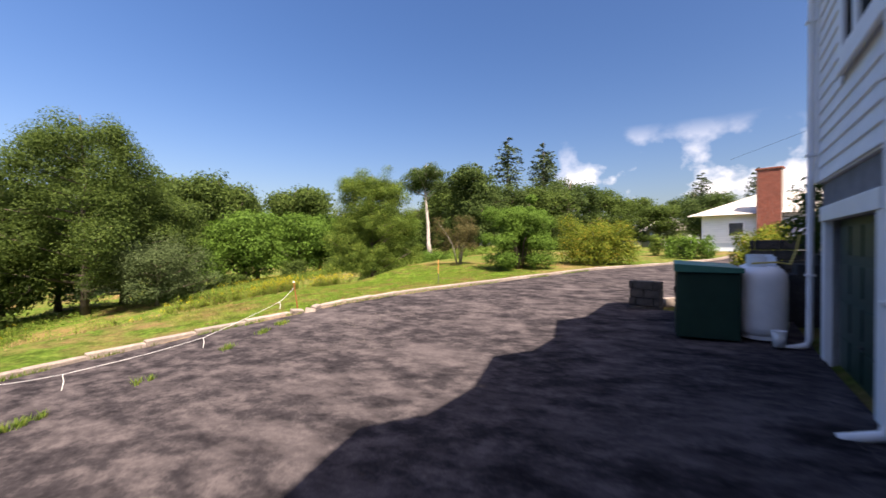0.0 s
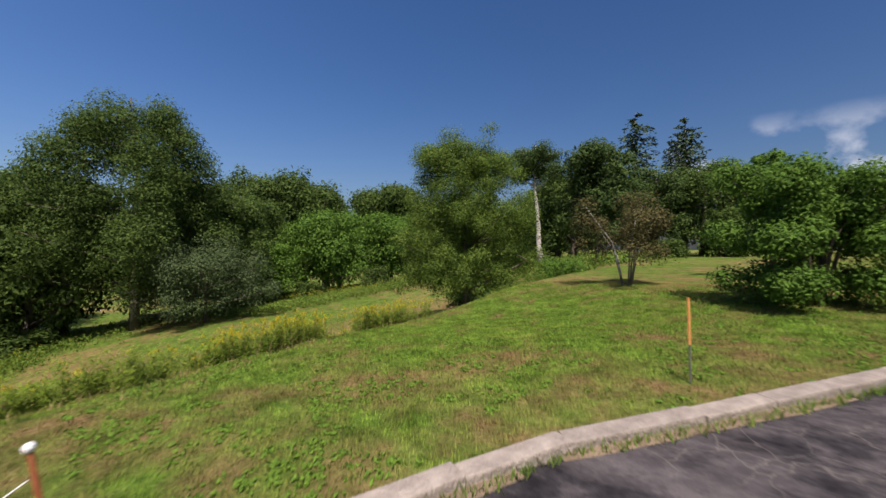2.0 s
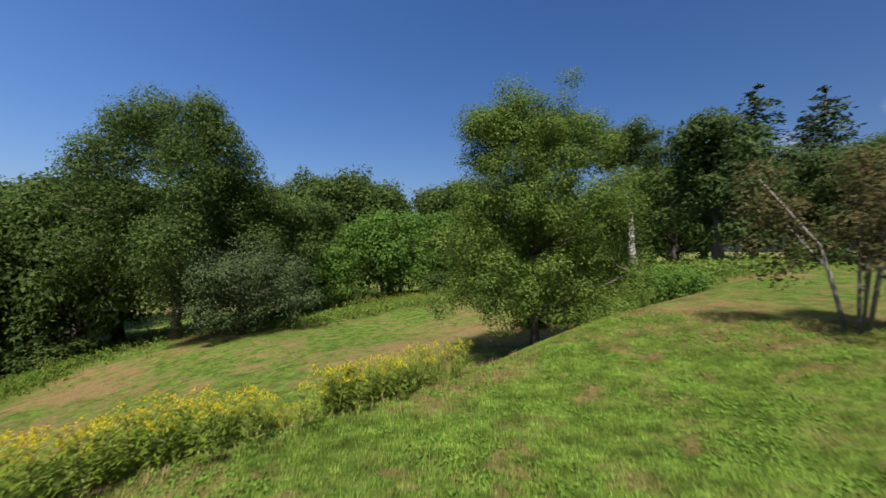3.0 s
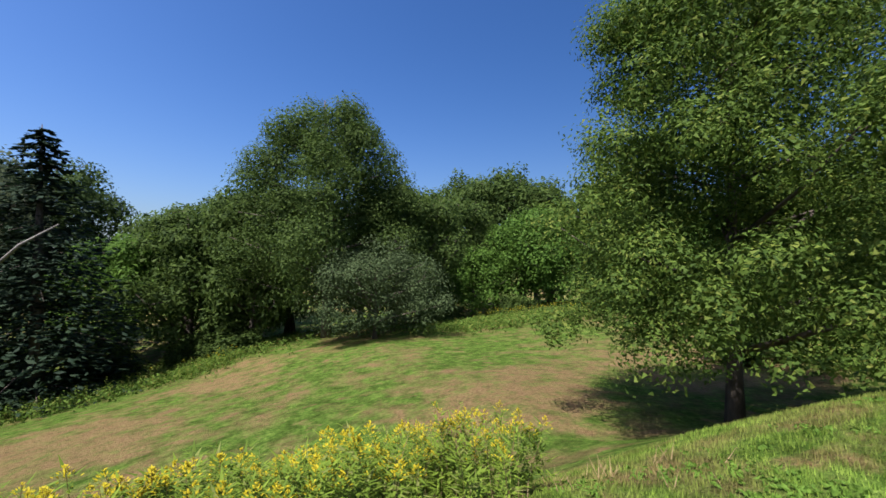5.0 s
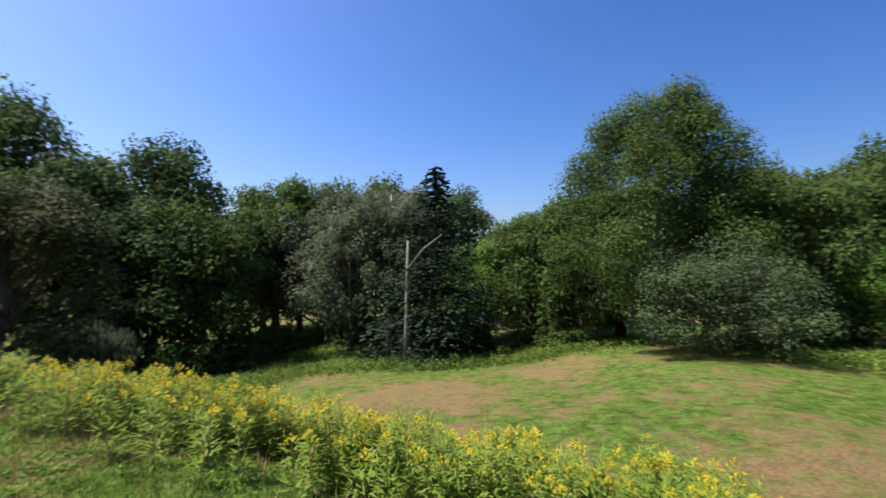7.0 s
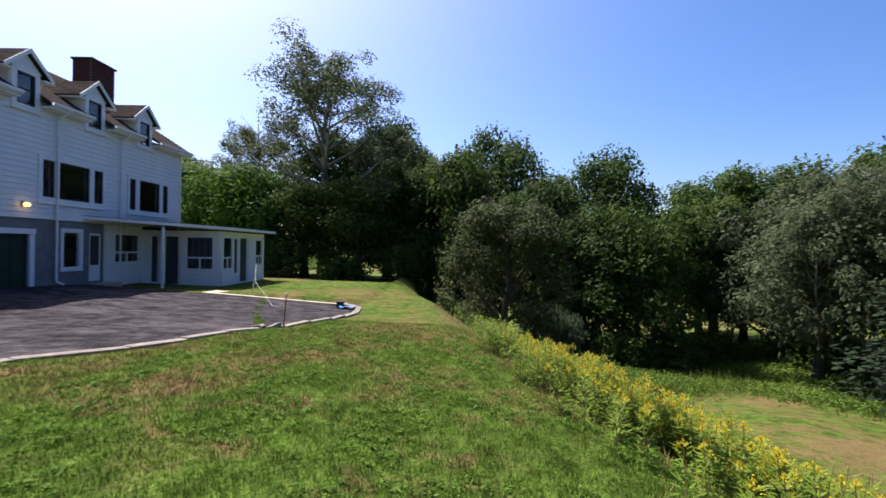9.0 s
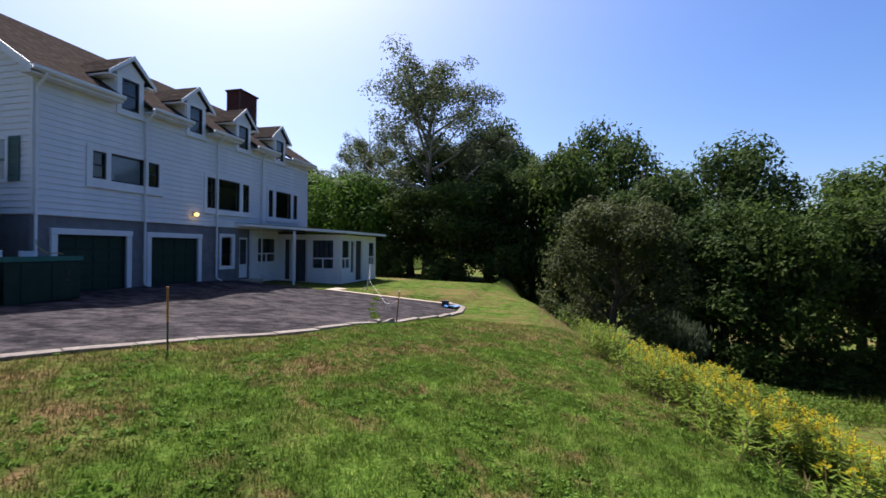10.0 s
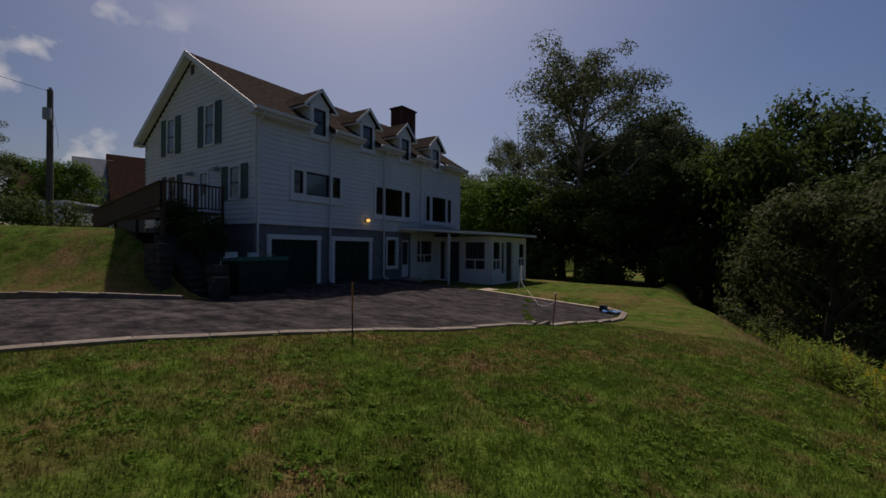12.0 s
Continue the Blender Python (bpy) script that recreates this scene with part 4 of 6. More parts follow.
def limbs(rng, height, spread_, fork, count, radius, lean=0.0, rise=0.75, gnarl=0.12, taper=0.4):
    """A trunk and its main limbs, as one bmesh, and the points round which leaves grow."""
    bm = bmesh.new()
    top = Vector((lean * height, 0, height * 0.86))
    trunk = []
    for i in range(7):
        f = i / 6
        trunk.append(Vector((top.x * f + rng.normal() * gnarl * f * radius * 6, rng.normal() * gnarl * f * radius * 6, top.z * f)))
    rad = [radius * (1.45 if i == 0 else 1.0) * (1 - 0.85 * i / 6) for i in range(7)]
    tube(bm, trunk, rad, 9)
    tips = []
    for i in range(count):
        f = fork + (0.95 - fork) * (i + 0.4 * rng.random()) / count
        j = min(int(f * 6), 5)
        start = trunk[j].lerp(trunk[j + 1], f * 6 - j)
        ang = i * 2.4 + rng.normal() * 0.4
        reach = spread_ * (1.05 - 0.65 * max(0.0, (f - 0.35)) / 0.65) * (0.75 + 0.45 * rng.random())
        up = rise * reach * (0.5 + 0.7 * rng.random())
        end = start + Vector((math.cos(ang) * reach, math.sin(ang) * reach, up))
        end.z = min(end.z, height * 0.9)
        most = 0.92 * spread_ * (1.05 - taper * max(0.0, min(1.0, (end.z / height - 0.3) / 0.7)) ** 1.3)
        out = math.hypot(end.x - lean * end.z, end.y)
        if out > most:
            end.x, end.y = lean * end.z + (end.x - lean * end.z) * most / out, end.y * most / out
        mid = start.lerp(end, 0.5) + Vector((rng.normal() * 0.1, rng.normal() * 0.1, -0.06 * up + 0.1)) * reach * 0.4
        r0 = max(0.02, radius * (1 - 0.8 * f) * 0.6)
        tube(bm, [start, mid, end], [r0, r0 * 0.6, r0 * 0.18], 6)
        tips += [mid.lerp(end, 0.35), end]
        for _ in range(2):
            q = mid.lerp(end, rng.random())
            e2 = q + Vector((rng.normal(), rng.normal(), 0.3 + 0.4 * rng.random())) * reach * 0.16
            tube(bm, [q, e2], [r0 * 0.4, r0 * 0.12], 5)
            tips.append(e2)
    tips += [trunk[-1], trunk[-2], trunk[-2].lerp(trunk[-3], 0.5)]
    return bm, np.array([tuple(t) for t in tips])


def broadleaf(name, label, leaf, seed, height, spread_, fork=0.25, count=14, n=9000, size=0.3, clump=0.24, bark=None, lean=0.0, rise=0.7, extra=0, trunk=0.028, squash=0.85, drop=0.0, taper=0.65, plain=False):
    rng = np.random.default_rng(seed)
    root = thing(name, label, "tree")
    bm, tips = limbs(rng, height, spread_, fork, count, height * trunk, lean, rise, taper=taper)
    part("trunk", bm, bark or BARK, root, smooth=True)
    if extra:
        more = tips[rng.choice(len(tips), extra)] + rng.normal(size=(extra, 3)) * spread_ * 0.2
        tips = np.vstack([tips, more])
    if drop:
        low_ = tips[rng.choice(len(tips), int(len(tips) * 0.5))].copy()
        low_[:, 2] = height * (0.16 + rng.random(len(low_)) * drop)
        tips = np.vstack([tips, low_])
    # outlying clumps are drawn in towards the crown
    axis = np.stack([lean * tips[:, 2], np.zeros(len(tips))], 1)
    out = np.linalg.norm(tips[:, :2] - axis, axis=1)
    most = spread_ * (1.05 - taper * np.clip((tips[:, 2] / height - 0.3) / 0.7, 0, 1) ** 1.3)
    tips[:, :2] = axis + (tips[:, :2] - axis) * np.minimum(1, most / np.maximum(out, 0.01))[:, None]
    tips[:, 2] = np.where(tips[:, 2] > height * 0.68, height * 0.68 + (tips[:, 2] - height * 0.68) * 0.62, tips[:, 2])
    tips[:, 2] = np.minimum(tips[:, 2], height * 0.95)
    rad = spread_ * clump * (0.65 + 0.7 * rng.random(len(tips)))
    v, f = leaves(rng, tips, rad, n, size, squash, plain=plain)
    crown = raw("crown", v, f, LEAF[leaf], root)
    return root


def conifer(name, label, leaf, seed, height, spread_, n=60, bare=0.12, bark=None, droop=0.25, gaps=0.1, size=0.34, per=34, power=0.85):
    """Whorls of boughs on a straight stem, needles as narrow sprays along each bough."""
    rng = np.random.default_rng(seed)
    root = thing(name, label, "tree")
    bm = bmesh.new()
    tube(bm, [(0, 0, 0), (0.03 * height * 0.1, 0, height * 0.5), (0, 0, height)], [height * 0.018, height * 0.011, 0.02], 8)
    vs, fs, k = [], [], 0
    for i in range(n):
        f = bare + (0.99 - bare) * i / n
        if rng.random() < gaps:
            continue
        z, ang = f * height, i * 2.39996 + rng.normal() * 0.3
        reach = spread_ * (1 - f) ** power * (0.75 + 0.4 * rng.random()) + 0.25
        dirv = np.array([math.cos(ang), math.sin(ang), 0.0])
        side = np.array([-dirv[1], dirv[0], 0.0])
        if i % 2 == 0:
            tube(bm, [(0, 0, z), tuple(dirv * reach + np.array([0, 0, z - droop * reach]))], [0.05 * (1 - f) + 0.012, 0.008], 5)
        m = max(8, int(per * (reach / spread_ + 0.25)))
        u = rng.random(m) ** 0.8
        c = dirv * (u * reach)[:, None] + side * (rng.normal(size=m) * 0.22 * reach * (0.35 + u))[:, None]
        c[:, 2] += z - droop * reach * u ** 1.3 + rng.normal(size=m) * 0.09 * reach
        a = dirv * 0.8 + side * rng.normal(size=(m, 1)) * 0.7 + np.array([0, 0, -0.25]) + rng.normal(size=(m, 3)) * 0.25
        a /= np.linalg.norm(a, axis=1)[:, None]
        nr = np.array([0, 0, 1.0]) + rng.normal(size=(m, 3)) * 0.45
        b = np.cross(nr, a)
        b /= np.linalg.norm(b, axis=1)[:, None]
        s = (size * (0.7 + 0.7 * rng.random(m)))[:, None]
        q = np.stack([c - a * s * 0.5, c + b * s * 0.22 - nr * s * 0.06, c + a * s * 0.5, c - b * s * 0.22 - nr * s * 0.06], 1)
        vs.append(q.reshape(-1, 3))
        fs.append(np.arange(m * 4).reshape(m, 4) + k)
        k += m * 4
    part("trunk", bm, bark or BARK, root, smooth=True)
    raw("crown", np.vstack(vs), np.vstack(fs), LEAF[leaf], root)
    return root


def bush(name, label, leaf, seed, height, spread_, n=6000, size=0.16, stems=7, bark=None, bottom=0.12, thick=1.0, plain=False):
    rng = np.random.default_rng(seed)
    root = thing(name, label, "shrub")
    tips = []
    for i in range(stems):
        bm = bmesh.new()
        a = i * 2.4 + rng.normal() * 0.3
        r = spread_ * (0.35 + 0.6 * rng.random())
        end = Vector((math.cos(a) * r, math.sin(a) * r, height * (0.55 + 0.35 * rng.random())))
        mid = Vector((end.x * 0.35, end.y * 0.35, end.z * 0.55))
        tube(bm, [(math.cos(a) * 0.12, math.sin(a) * 0.12, -0.1), mid, end], [0.055 * thick, 0.04 * thick, 0.012], 6)
        part("stem", bm, bark or BARK, root, smooth=True)
        tips += [tuple(end), tuple(mid.lerp(end, 0.5)), tuple(Vector((end.x * 1.1, end.y * 1.1, end.z * 0.55))), tuple(Vector((end.x * 1.05, end.y * 1.05, height * (bottom + 0.12))))]
    tips = np.array(tips + [(0, 0, height * 0.8), (0, 0, height * 0.5)])
    rad = spread_ * 0.34 * (0.7 + 0.5 * rng.random(len(tips)))
    v, f = leaves(rng, tips, rad, n, size, 0.85, plain=plain)
    v[:, 2] = np.where(v[:, 2] < 0.02, np.abs(v[:, 2]) * 0.5 + 0.02, v[:, 2])
    raw("crown", v, f, LEAF[leaf], root)
    return root


def stand(ob, x, y, sink=0.08, turn=0.0, size=1.0, wide=None, z=None):
    """Sets a tree on the ground."""
    w = wide or size
    ob.matrix_basis = Matrix.Translation((x, y, (gz(x, y) if z is None else z) - sink)) @ Matrix.Rotation(radians(turn), 4, "Z") @ Matrix.Diagonal((w, w, size, 1))
    return ob


def again(ob, x, y, turn, size, wide=None, label=""):
    """One more tree of a kind, turned and sized for its own spot."""
    c = copy_thing(ob, Matrix.Identity(4))
    stand(c, x, y, 0.15, turn, size, wide)
    return tagged(c, label)


# single trees that the walk passes
stand(broadleaf("tree", "leafy green roadside tree with yellowing sprays, low branches", "yellowish", 11, 11.2, 3.75, 0.16, 34, 200000, 0.082, 0.165, rise=0.5, extra=170, trunk=0.013, drop=0.36, taper=0.62, plain=True), -23.6, 17.9)
stand(broadleaf("tree", "tall dark green maple at the field's edge", "maple", 112, 22.5, 7.6, 0.1, 36, 110000, 0.2, 0.17, rise=0.3, extra=190, trunk=0.014, drop=0.5, taper=0.92, plain=True), -53.5, 11.0, turn=30)
stand(broadleaf("apple_tree", "old grey-green apple tree with bare twigs", "grey", 13, 6.6, 4.8, 0.2, 22, 26000, 0.16, 0.19, BARK, rise=0.42, extra=34, trunk=0.022, drop=0.3, taper=0.35), -46.6, 14.0, turn=80)
stand(broadleaf("tree", "half-bare pale-trunked tree with a flat dark top", "dark", 14, 15.2, 4.6, 0.6, 15, 16000, 0.2, 0.2, PALE_BARK, lean=-0.1, rise=0.55, trunk=0.02, taper=0.2), -29.9, 41.4, turn=-10)
stand(broadleaf("tree", "dense dark green tree beside a pale one", "dark", 15, 13.4, 4.0, 0.14, 18, 15000, 0.34, 0.27, rise=0.6, extra=26, drop=0.5), -25.2, 43.5, turn=40)
stand(bush("small_tree", "small many-stemmed tree with sparse brownish leaves", "brown", 16, 3.8, 1.5, 10000, 0.085, 7, SNAG_BARK, bottom=0.5, thick=0.6), -14.9, 15.6, turn=20)
stand(bush("large_bush", "large dense bright green bush by the drive", "fresh", 17, 3.9, 1.75, 40000, 0.1, 13, bottom=0.05), -9.9, 12.9)
stand(bush("large_bush", "tall light green bush shoot behind the hedge", "fresh", 27, 5.6, 1.3, 10000, 0.15, 6), -11.4, 19.0)
stand(bush("bush", "low bright green bush at the lawn's far edge", "fresh", 28, 1.7, 1.9, 8000, 0.14, 7), -22.6, 25.0)
stand(bush("forsythia_bush", "rounded golden-green bush with orange tips", "forsythia", 18, 2.9, 2.1, 24000, 0.11, 14, bottom=0.05), -6.5, 17.1)
oak = broadleaf("tree", "half-bare tall ash with thin grey-green foliage", "ash", 19, 25.5, 8.0, 0.3, 30, 22000, 0.26, 0.15, PALE_BARK, rise=0.85, extra=30, trunk=0.02, taper=0.3, plain=True)
stand(oak, -2.6, -38.0, turn=15, size=1.13, wide=1.2)
again(oak, 6.0, -40.0, 130, 0.82, 0.6)
again(oak, -9.5, -41.0, 200, 0.82, 0.7)
again(oak, -18.0, -40.0, 80, 0.95, 0.55)
again(oak, -52.5, -14.0, 250, 0.72, 0.62)
again(oak, -50.0, -17.0, 310, 0.6, 0.5)
spruce = conifer("spruce", "dark narrow spruce with drooping boughs", "spruce", 20, 20.5, 6.0, 120, 0.04, droop=0.32, size=0.42, per=120)
stand(spruce, -51.5, -7.8, size=0.84, wide=1.15)
again(spruce, -67.0, 72.0, 40, 0.95)
pine = conifer("pine", "tall green pine with open layered boughs", "pine", 21, 20.0, 5.2, 64, 0.16, droop=-0.05, gaps=0.18, size=0.6, per=70, power=0.55)
stand(pine, -29.5, 65.0, turn=20, size=1.12)
again(pine, -26.5, 89.0, 70, 1.22)
again(pine, -22.5, 68.0, 150, 1.05)
again(pine, -34.0, 60.0, 230, 0.86)
again(pine, 3.0, 70.0, 40, 0.62)
again(pine, 10.0, 82.0, 100, 0.72)
again(pine, 17.0, 78.0, 10, 0.66)
again(pine, 12.0, 62.0, 310, 0.42)
# a weathered snag with one broken limb
snag = thing("dead_tree", "bare grey dead trunk with one broken limb", "tree")
bm = bmesh.new()
tube(bm, [(0, 0, -0.2), (0.1, 0.05, 4), (0.25, 0.1, 8), (0.5, 0.2, 11.4)], [0.24, 0.19, 0.15, 0.09], 9)
tube(bm, [(0.3, 0.12, 8.8), (1.6, 1.8, 10.6), (2.6, 3.6, 11.8)], [0.12, 0.08, 0.04], 7)
part("trunk", bm, SNAG_BARK, snag, smooth=True)
stand(snag, -48.3, -8.6, 0.2, turn=25, size=0.9)

# woods: a few trees of each kind, copied
maple = stand(broadleaf("tree", "broad green woodland tree", "maple", 31, 13.0, 5.0, 0.14, 18, 15000, 0.325, 0.25, rise=0.6, extra=24, drop=0.6, plain=True), -72, 30)
fresh = stand(broadleaf("tree", "bright green young woodland tree", "fresh", 32, 9.0, 4.2, 0.14, 16, 13500, 0.275, 0.26, rise=0.55, extra=20, drop=0.6, plain=True), -62, 24)
darkt = stand(broadleaf("tree", "dark shaded woodland tree", "dark", 33, 15.0, 5.4, 0.12, 20, 16000, 0.335, 0.23, rise=0.6, extra=30, drop=0.6, plain=True), -29, -27)
greyt = stand(broadleaf("tree", "tall grey-green woodland tree", "ash", 34, 12.0, 4.6, 0.16, 16, 13500, 0.295, 0.23, rise=0.65, extra=20, drop=0.6, plain=True), -50, -24)
olive = stand(broadleaf("tree", "fine-leaved olive-green tree at the bank's foot", "olive", 35, 11.5, 4.4, 0.12, 22, 18000, 0.22, 0.19, rise=0.75, extra=30, drop=0.6, plain=True, taper=0.75), -20.5, -17.5, size=1.2, wide=1.08)
willow = thing("willow", "small weeping grey-green willow", "tree")
_rng = np.random.default_rng(36)
bm, tips = limbs(_rng, 4.6, 2.0, 0.4, 9, 0.12)
part("trunk", bm, BARK, willow, smooth=True)
_n = 7000
_k = _rng.integers(0, len(tips), _n)
_p = tips[_k] + _rng.normal(size=(_n, 3)) * np.array([0.35, 0.35, 0.25])
_p[:, 2] = np.maximum(0.1, _p[:, 2] - _rng.random(_n) ** 1.3 * 2.6)
_a = np.stack([_rng.normal(size=_n) * 0.15, _rng.normal(size=_n) * 0.15, -np.ones(_n)], 1) * 0.26
_b = np.stack([_rng.normal(size=_n), _rng.normal(size=_n), np.zeros(_n)], 1) * 0.04
raw("crown", np.stack([_p - _a, _p + _b, _p + _a, _p - _b], 1).reshape(-1, 3), np.arange(_n * 4).reshape(_n, 4), LEAF["willow"], willow)
stand(willow, -24.0, -19.5)
again(willow, -52.0, -23.0, 50, 1.25)
under = stand(bush("understory_shrub", "rough green woodland shrub", "maple", 37, 3.4, 2.4, 4200, 0.28, 7, plain=True), -60, 20)

# by bearing from the lawn: (kind, x, y, turn, height factor, width factor)
WOODS = [
    # west and north-west, behind the field
    ("m", -66, 22, 20, 0.95, 1.1), ("f", -60, 30, 50, 1.05, 1.1), ("m", -80, 42, 80, 1.2, 1.3), ("m", -92, 46, 10, 1.25, 1.3), ("d", -96, 60, 200, 1.05, 1.2),
    ("f", -66, 36, 120, 1.1, 1.2), ("f", -58, 38, 160, 0.95, 1.1), ("m", -72, 50, 210, 1.05, 1.2), ("f", -64, 48, 30, 1.0, 1.2), ("m", -84, 64, 270, 1.15, 1.3),
    ("f", -54, 46, 300, 0.8, 1.1), ("m", -60, 60, 15, 0.85, 1.1), ("g", -72, 74, 65, 0.95, 1.2), ("f", -50, 58, 100, 0.8, 1.1), ("y", -55, 72, 140, 0.95, 1.2),
    ("f", -44, 66, 180, 0.75, 1.1), ("y", -47, 82, 230, 0.95, 1.1), ("m", -38, 56, 260, 0.8, 1.0), ("m", -33, 52, 20, 0.75, 1.0), ("d", -37, 74, 290, 0.9, 1.1),
    ("m", -60, 16, 330, 0.9, 1.0), ("m", -62, 6, 45, 1.0, 1.1), ("m", -66, 0, 90, 0.98, 1.1), ("f", -70, 12, 135, 1.2, 1.2), ("m", -60, -3, 185, 0.85, 1.0),
    ("m", -68, -7, 220, 0.95, 1.1), ("f", -62, -9, 265, 1.05, 1.1), ("m", -76, -2, 305, 1.15, 1.2), ("d", -100, 74, 15, 1.1, 1.3), ("m", -104, 36, 55, 1.4, 1.4),
    # south-west
    ("g", -53.5, -14.5, 100, 1.12, 0.95), ("g", -50, -17, 40, 1.0, 0.9), ("m", -57, 4, 75, 0.88, 0.85), ("m", -56, 18, 10, 0.8, 0.8),
    ("d", -70, -20, 10, 0.9, 1.0), ("g", -62, -21, 60, 1.05, 1.1), ("g", -57, -24, 100, 1.0, 1.0), ("m", -66, -28, 140, 1.1, 1.2), ("g", -54, -29, 180, 0.98, 1.0),
    ("m", -58, -34, 220, 1.05, 1.1), ("g", -48, -29, 260, 0.86, 1.0), ("m", -48, -36, 300, 1.05, 1.1), ("m", -43, -32, 340, 0.86, 0.95), ("f", -41, -38, 20, 1.15, 1.1),
    # south, the dark shaded edge of the wood
    ("d", -32, -33, 70, 0.98, 1.0), ("d", -25, -31, 120, 0.85, 1.0), ("m", -33, -25, 170, 0.75, 0.8), ("d", -22, -36, 210, 1.15, 1.0), ("m", -18, -32, 250, 1.05, 0.9),
    ("d", -15, -36, 290, 0.8, 0.9), ("d", -12, -33, 330, 0.6, 0.8), ("m", -8, -31, 30, 0.58, 0.9), ("d", -9, -44, 75, 1.0, 1.0), ("m", -2, -33, 115, 0.55, 0.9),
    ("d", -1, -44, 155, 0.9, 1.1), ("f", 4, -32, 195, 0.9, 1.1), ("m", 8, -42, 235, 0.85, 1.1), ("f", 10, -35, 275, 0.85, 1.1), ("f", 15, -38, 315, 0.95, 1.2),
    ("g", 16, -52, 25, 0.9, 1.2), ("m", 24, -50, 65, 0.9, 1.2), ("d", 32, -60, 105, 0.9, 1.3), ("m", 38, -44, 145, 0.9, 1.2),
    # north, past the lawn
    ("m", -19, 52, 35, 0.7, 0.9), ("d", -16, 58, 85, 0.75, 0.9), ("m", -12, 66, 125, 0.75, 1.0), ("d", -23, 50, 165, 0.62, 0.8), ("m", -8, 74, 205, 0.7, 1.0),
    ("m", -2, 62, 245, 0.5, 0.8), ("d", 4, 58, 285, 0.5, 0.7), ("m", 9, 52, 325, 0.42, 0.6), ("d", 1, 84, 5, 0.7, 1.1), ("m", 22, 70, 45, 0.6, 1.0), ("f", 28, 60, 95, 0.7, 1.0),
    # east, behind the neighbours
    ("f", 34, 4, 15, 0.55, 0.6), ("m", 70, -4, 55, 0.8, 1.2), ("m", 74, 14, 95, 0.75, 1.2), ("f", 66, 26, 135, 0.8, 1.2), ("m", 60, 40, 175, 0.7, 1.2),
]
KINDS = {"m": maple, "f": fresh, "d": darkt, "g": greyt, "y": olive}
for k, x, y, turn, tall, wide in WOODS:
    lift = 1.55 if y < -18 and x < 5 else 1.35 if x < -30 else 1.16
    again(KINDS[k], x, y, turn, tall * lift, wide * 1.12)
for i, (x, y) in enumerate([(-56, 19), (-58, 27), (-52, 33), (-54, 4), (-57, -1), (-56, -7), (-55, -12), (-60, -17), (-52, -19), (-47, -24), (-42, -27), (-38, -25), (-34, -22), (-30, -21), (-26, -24), (-17, -24), (-13, -28), (-7, -28), (-1, -29), (4, -27),
                            (-50, 40), (-44, 46), (-38, 48), (-34, 44), (-33, 40), (-21, 47), (-17, 49), (-10, 60), (-29, 24), (-31, 30)]):
    again(under, x, y, i * 67 % 360, 0.55 + 0.5 * ((i * 37) % 11) / 11, 0.8 + 0.4 * ((i * 53) % 7) / 7)

# ---------------------------------------------------------------- things round the yard


def yard_z(x, y):
    return float(asphalt_z(np.array(x), np.array(y))) + 0.004


def stake(x, y, z0, height, lean, paint, label, tip=None, split=0.45):
    """A thin survey stake, painted on its upper part."""
    root = thing("marker_stake", label, "stake", at=(x, y, z0))
    bm = bmesh.new()
    tube(bm, [(0, 0, -0.2), (lean[0] * split, lean[1] * split, height * split)], [0.014, 0.014], 6)
    part("shaft", bm, STAKE_GREY, root)
    bm = bmesh.new()
    tube(bm, [(lean[0] * split, lean[1] * split, height * split), (lean[0], lean[1], height)], [0.016, 0.016], 6)
    part("painted_top", bm, paint, root)
    if tip:
        bm = bmesh.new()
        bmesh.ops.create_uvsphere(bm, u_segments=8, v_segments=6, radius=0.032, matrix=Matrix.Translation((lean[0], lean[1], height)))
        part("knot", bm, tip, root)
    return root


stake(-12.96, -0.12, gz(-13.05, -0.12), 0.86, (-0.03, -0.12), STAKE_RED, "thin rusty red stake leaning at the kerb gap", ROPE, 0.02)
stake(-10.95, 5.28, gz(-11.0, 5.28), 1.0, (-0.04, 0.05), STAKE_ORANGE, "thin marker stake with orange top on the lawn")
# white rope with tied tags, slung from the stake to the porch
rope = thing("rope", "sagging white rope tied with white tags", "rope", at=(0, 0, 0))
knots = [(-12.99, -0.25, 0.24), (-12.36, -1.2, -0.05), (-10.8, -4.16, -0.33), (-9.1, -7.0, -0.1), (-8.2, -8.25, 0.2), (-7.2, -10.5, 0.9)]
bm = bmesh.new()
line = []
for a, b in zip(knots, knots[1:]):
    for i in range(6):
        f = i / 6
        p = Vector(a).lerp(Vector(b), f)
        p.z -= 0.025 * math.sin(f * math.pi)
        p.z = max(p.z, yard_z(p.x, p.y) + 0.015)
        line.append(p)
line.append(Vector(knots[-1]))
tube(bm, line, [0.0045] * len(line), 5)
part("cord", bm, ROPE, rope)
for x, y, z in knots[1:5]:
    z = max(z, yard_z(x, y) + 0.2)
    bm = bmesh.new()
    tube(bm, [(x, y, z), (x + 0.02, y + 0.01, z - 0.1), (x + 0.03, y - 0.02, z - 0.22)], [0.005, 0.008, 0.004], 6)
    part("tag", bm, ROPE, rope, "white cloth tag")

rpost = thing("rope_post", "thin white post that holds a rope", "post", at=(-7.2, -10.5, gz(-7.2, -10.5)))
bm = bmesh.new()
tube(bm, [(0.15, 0.1, -0.1), (0, 0, 0.95 - gz(-7.2, -10.5))], [0.03, 0.028], 8)
part("shaft", bm, TRIM, rpost)

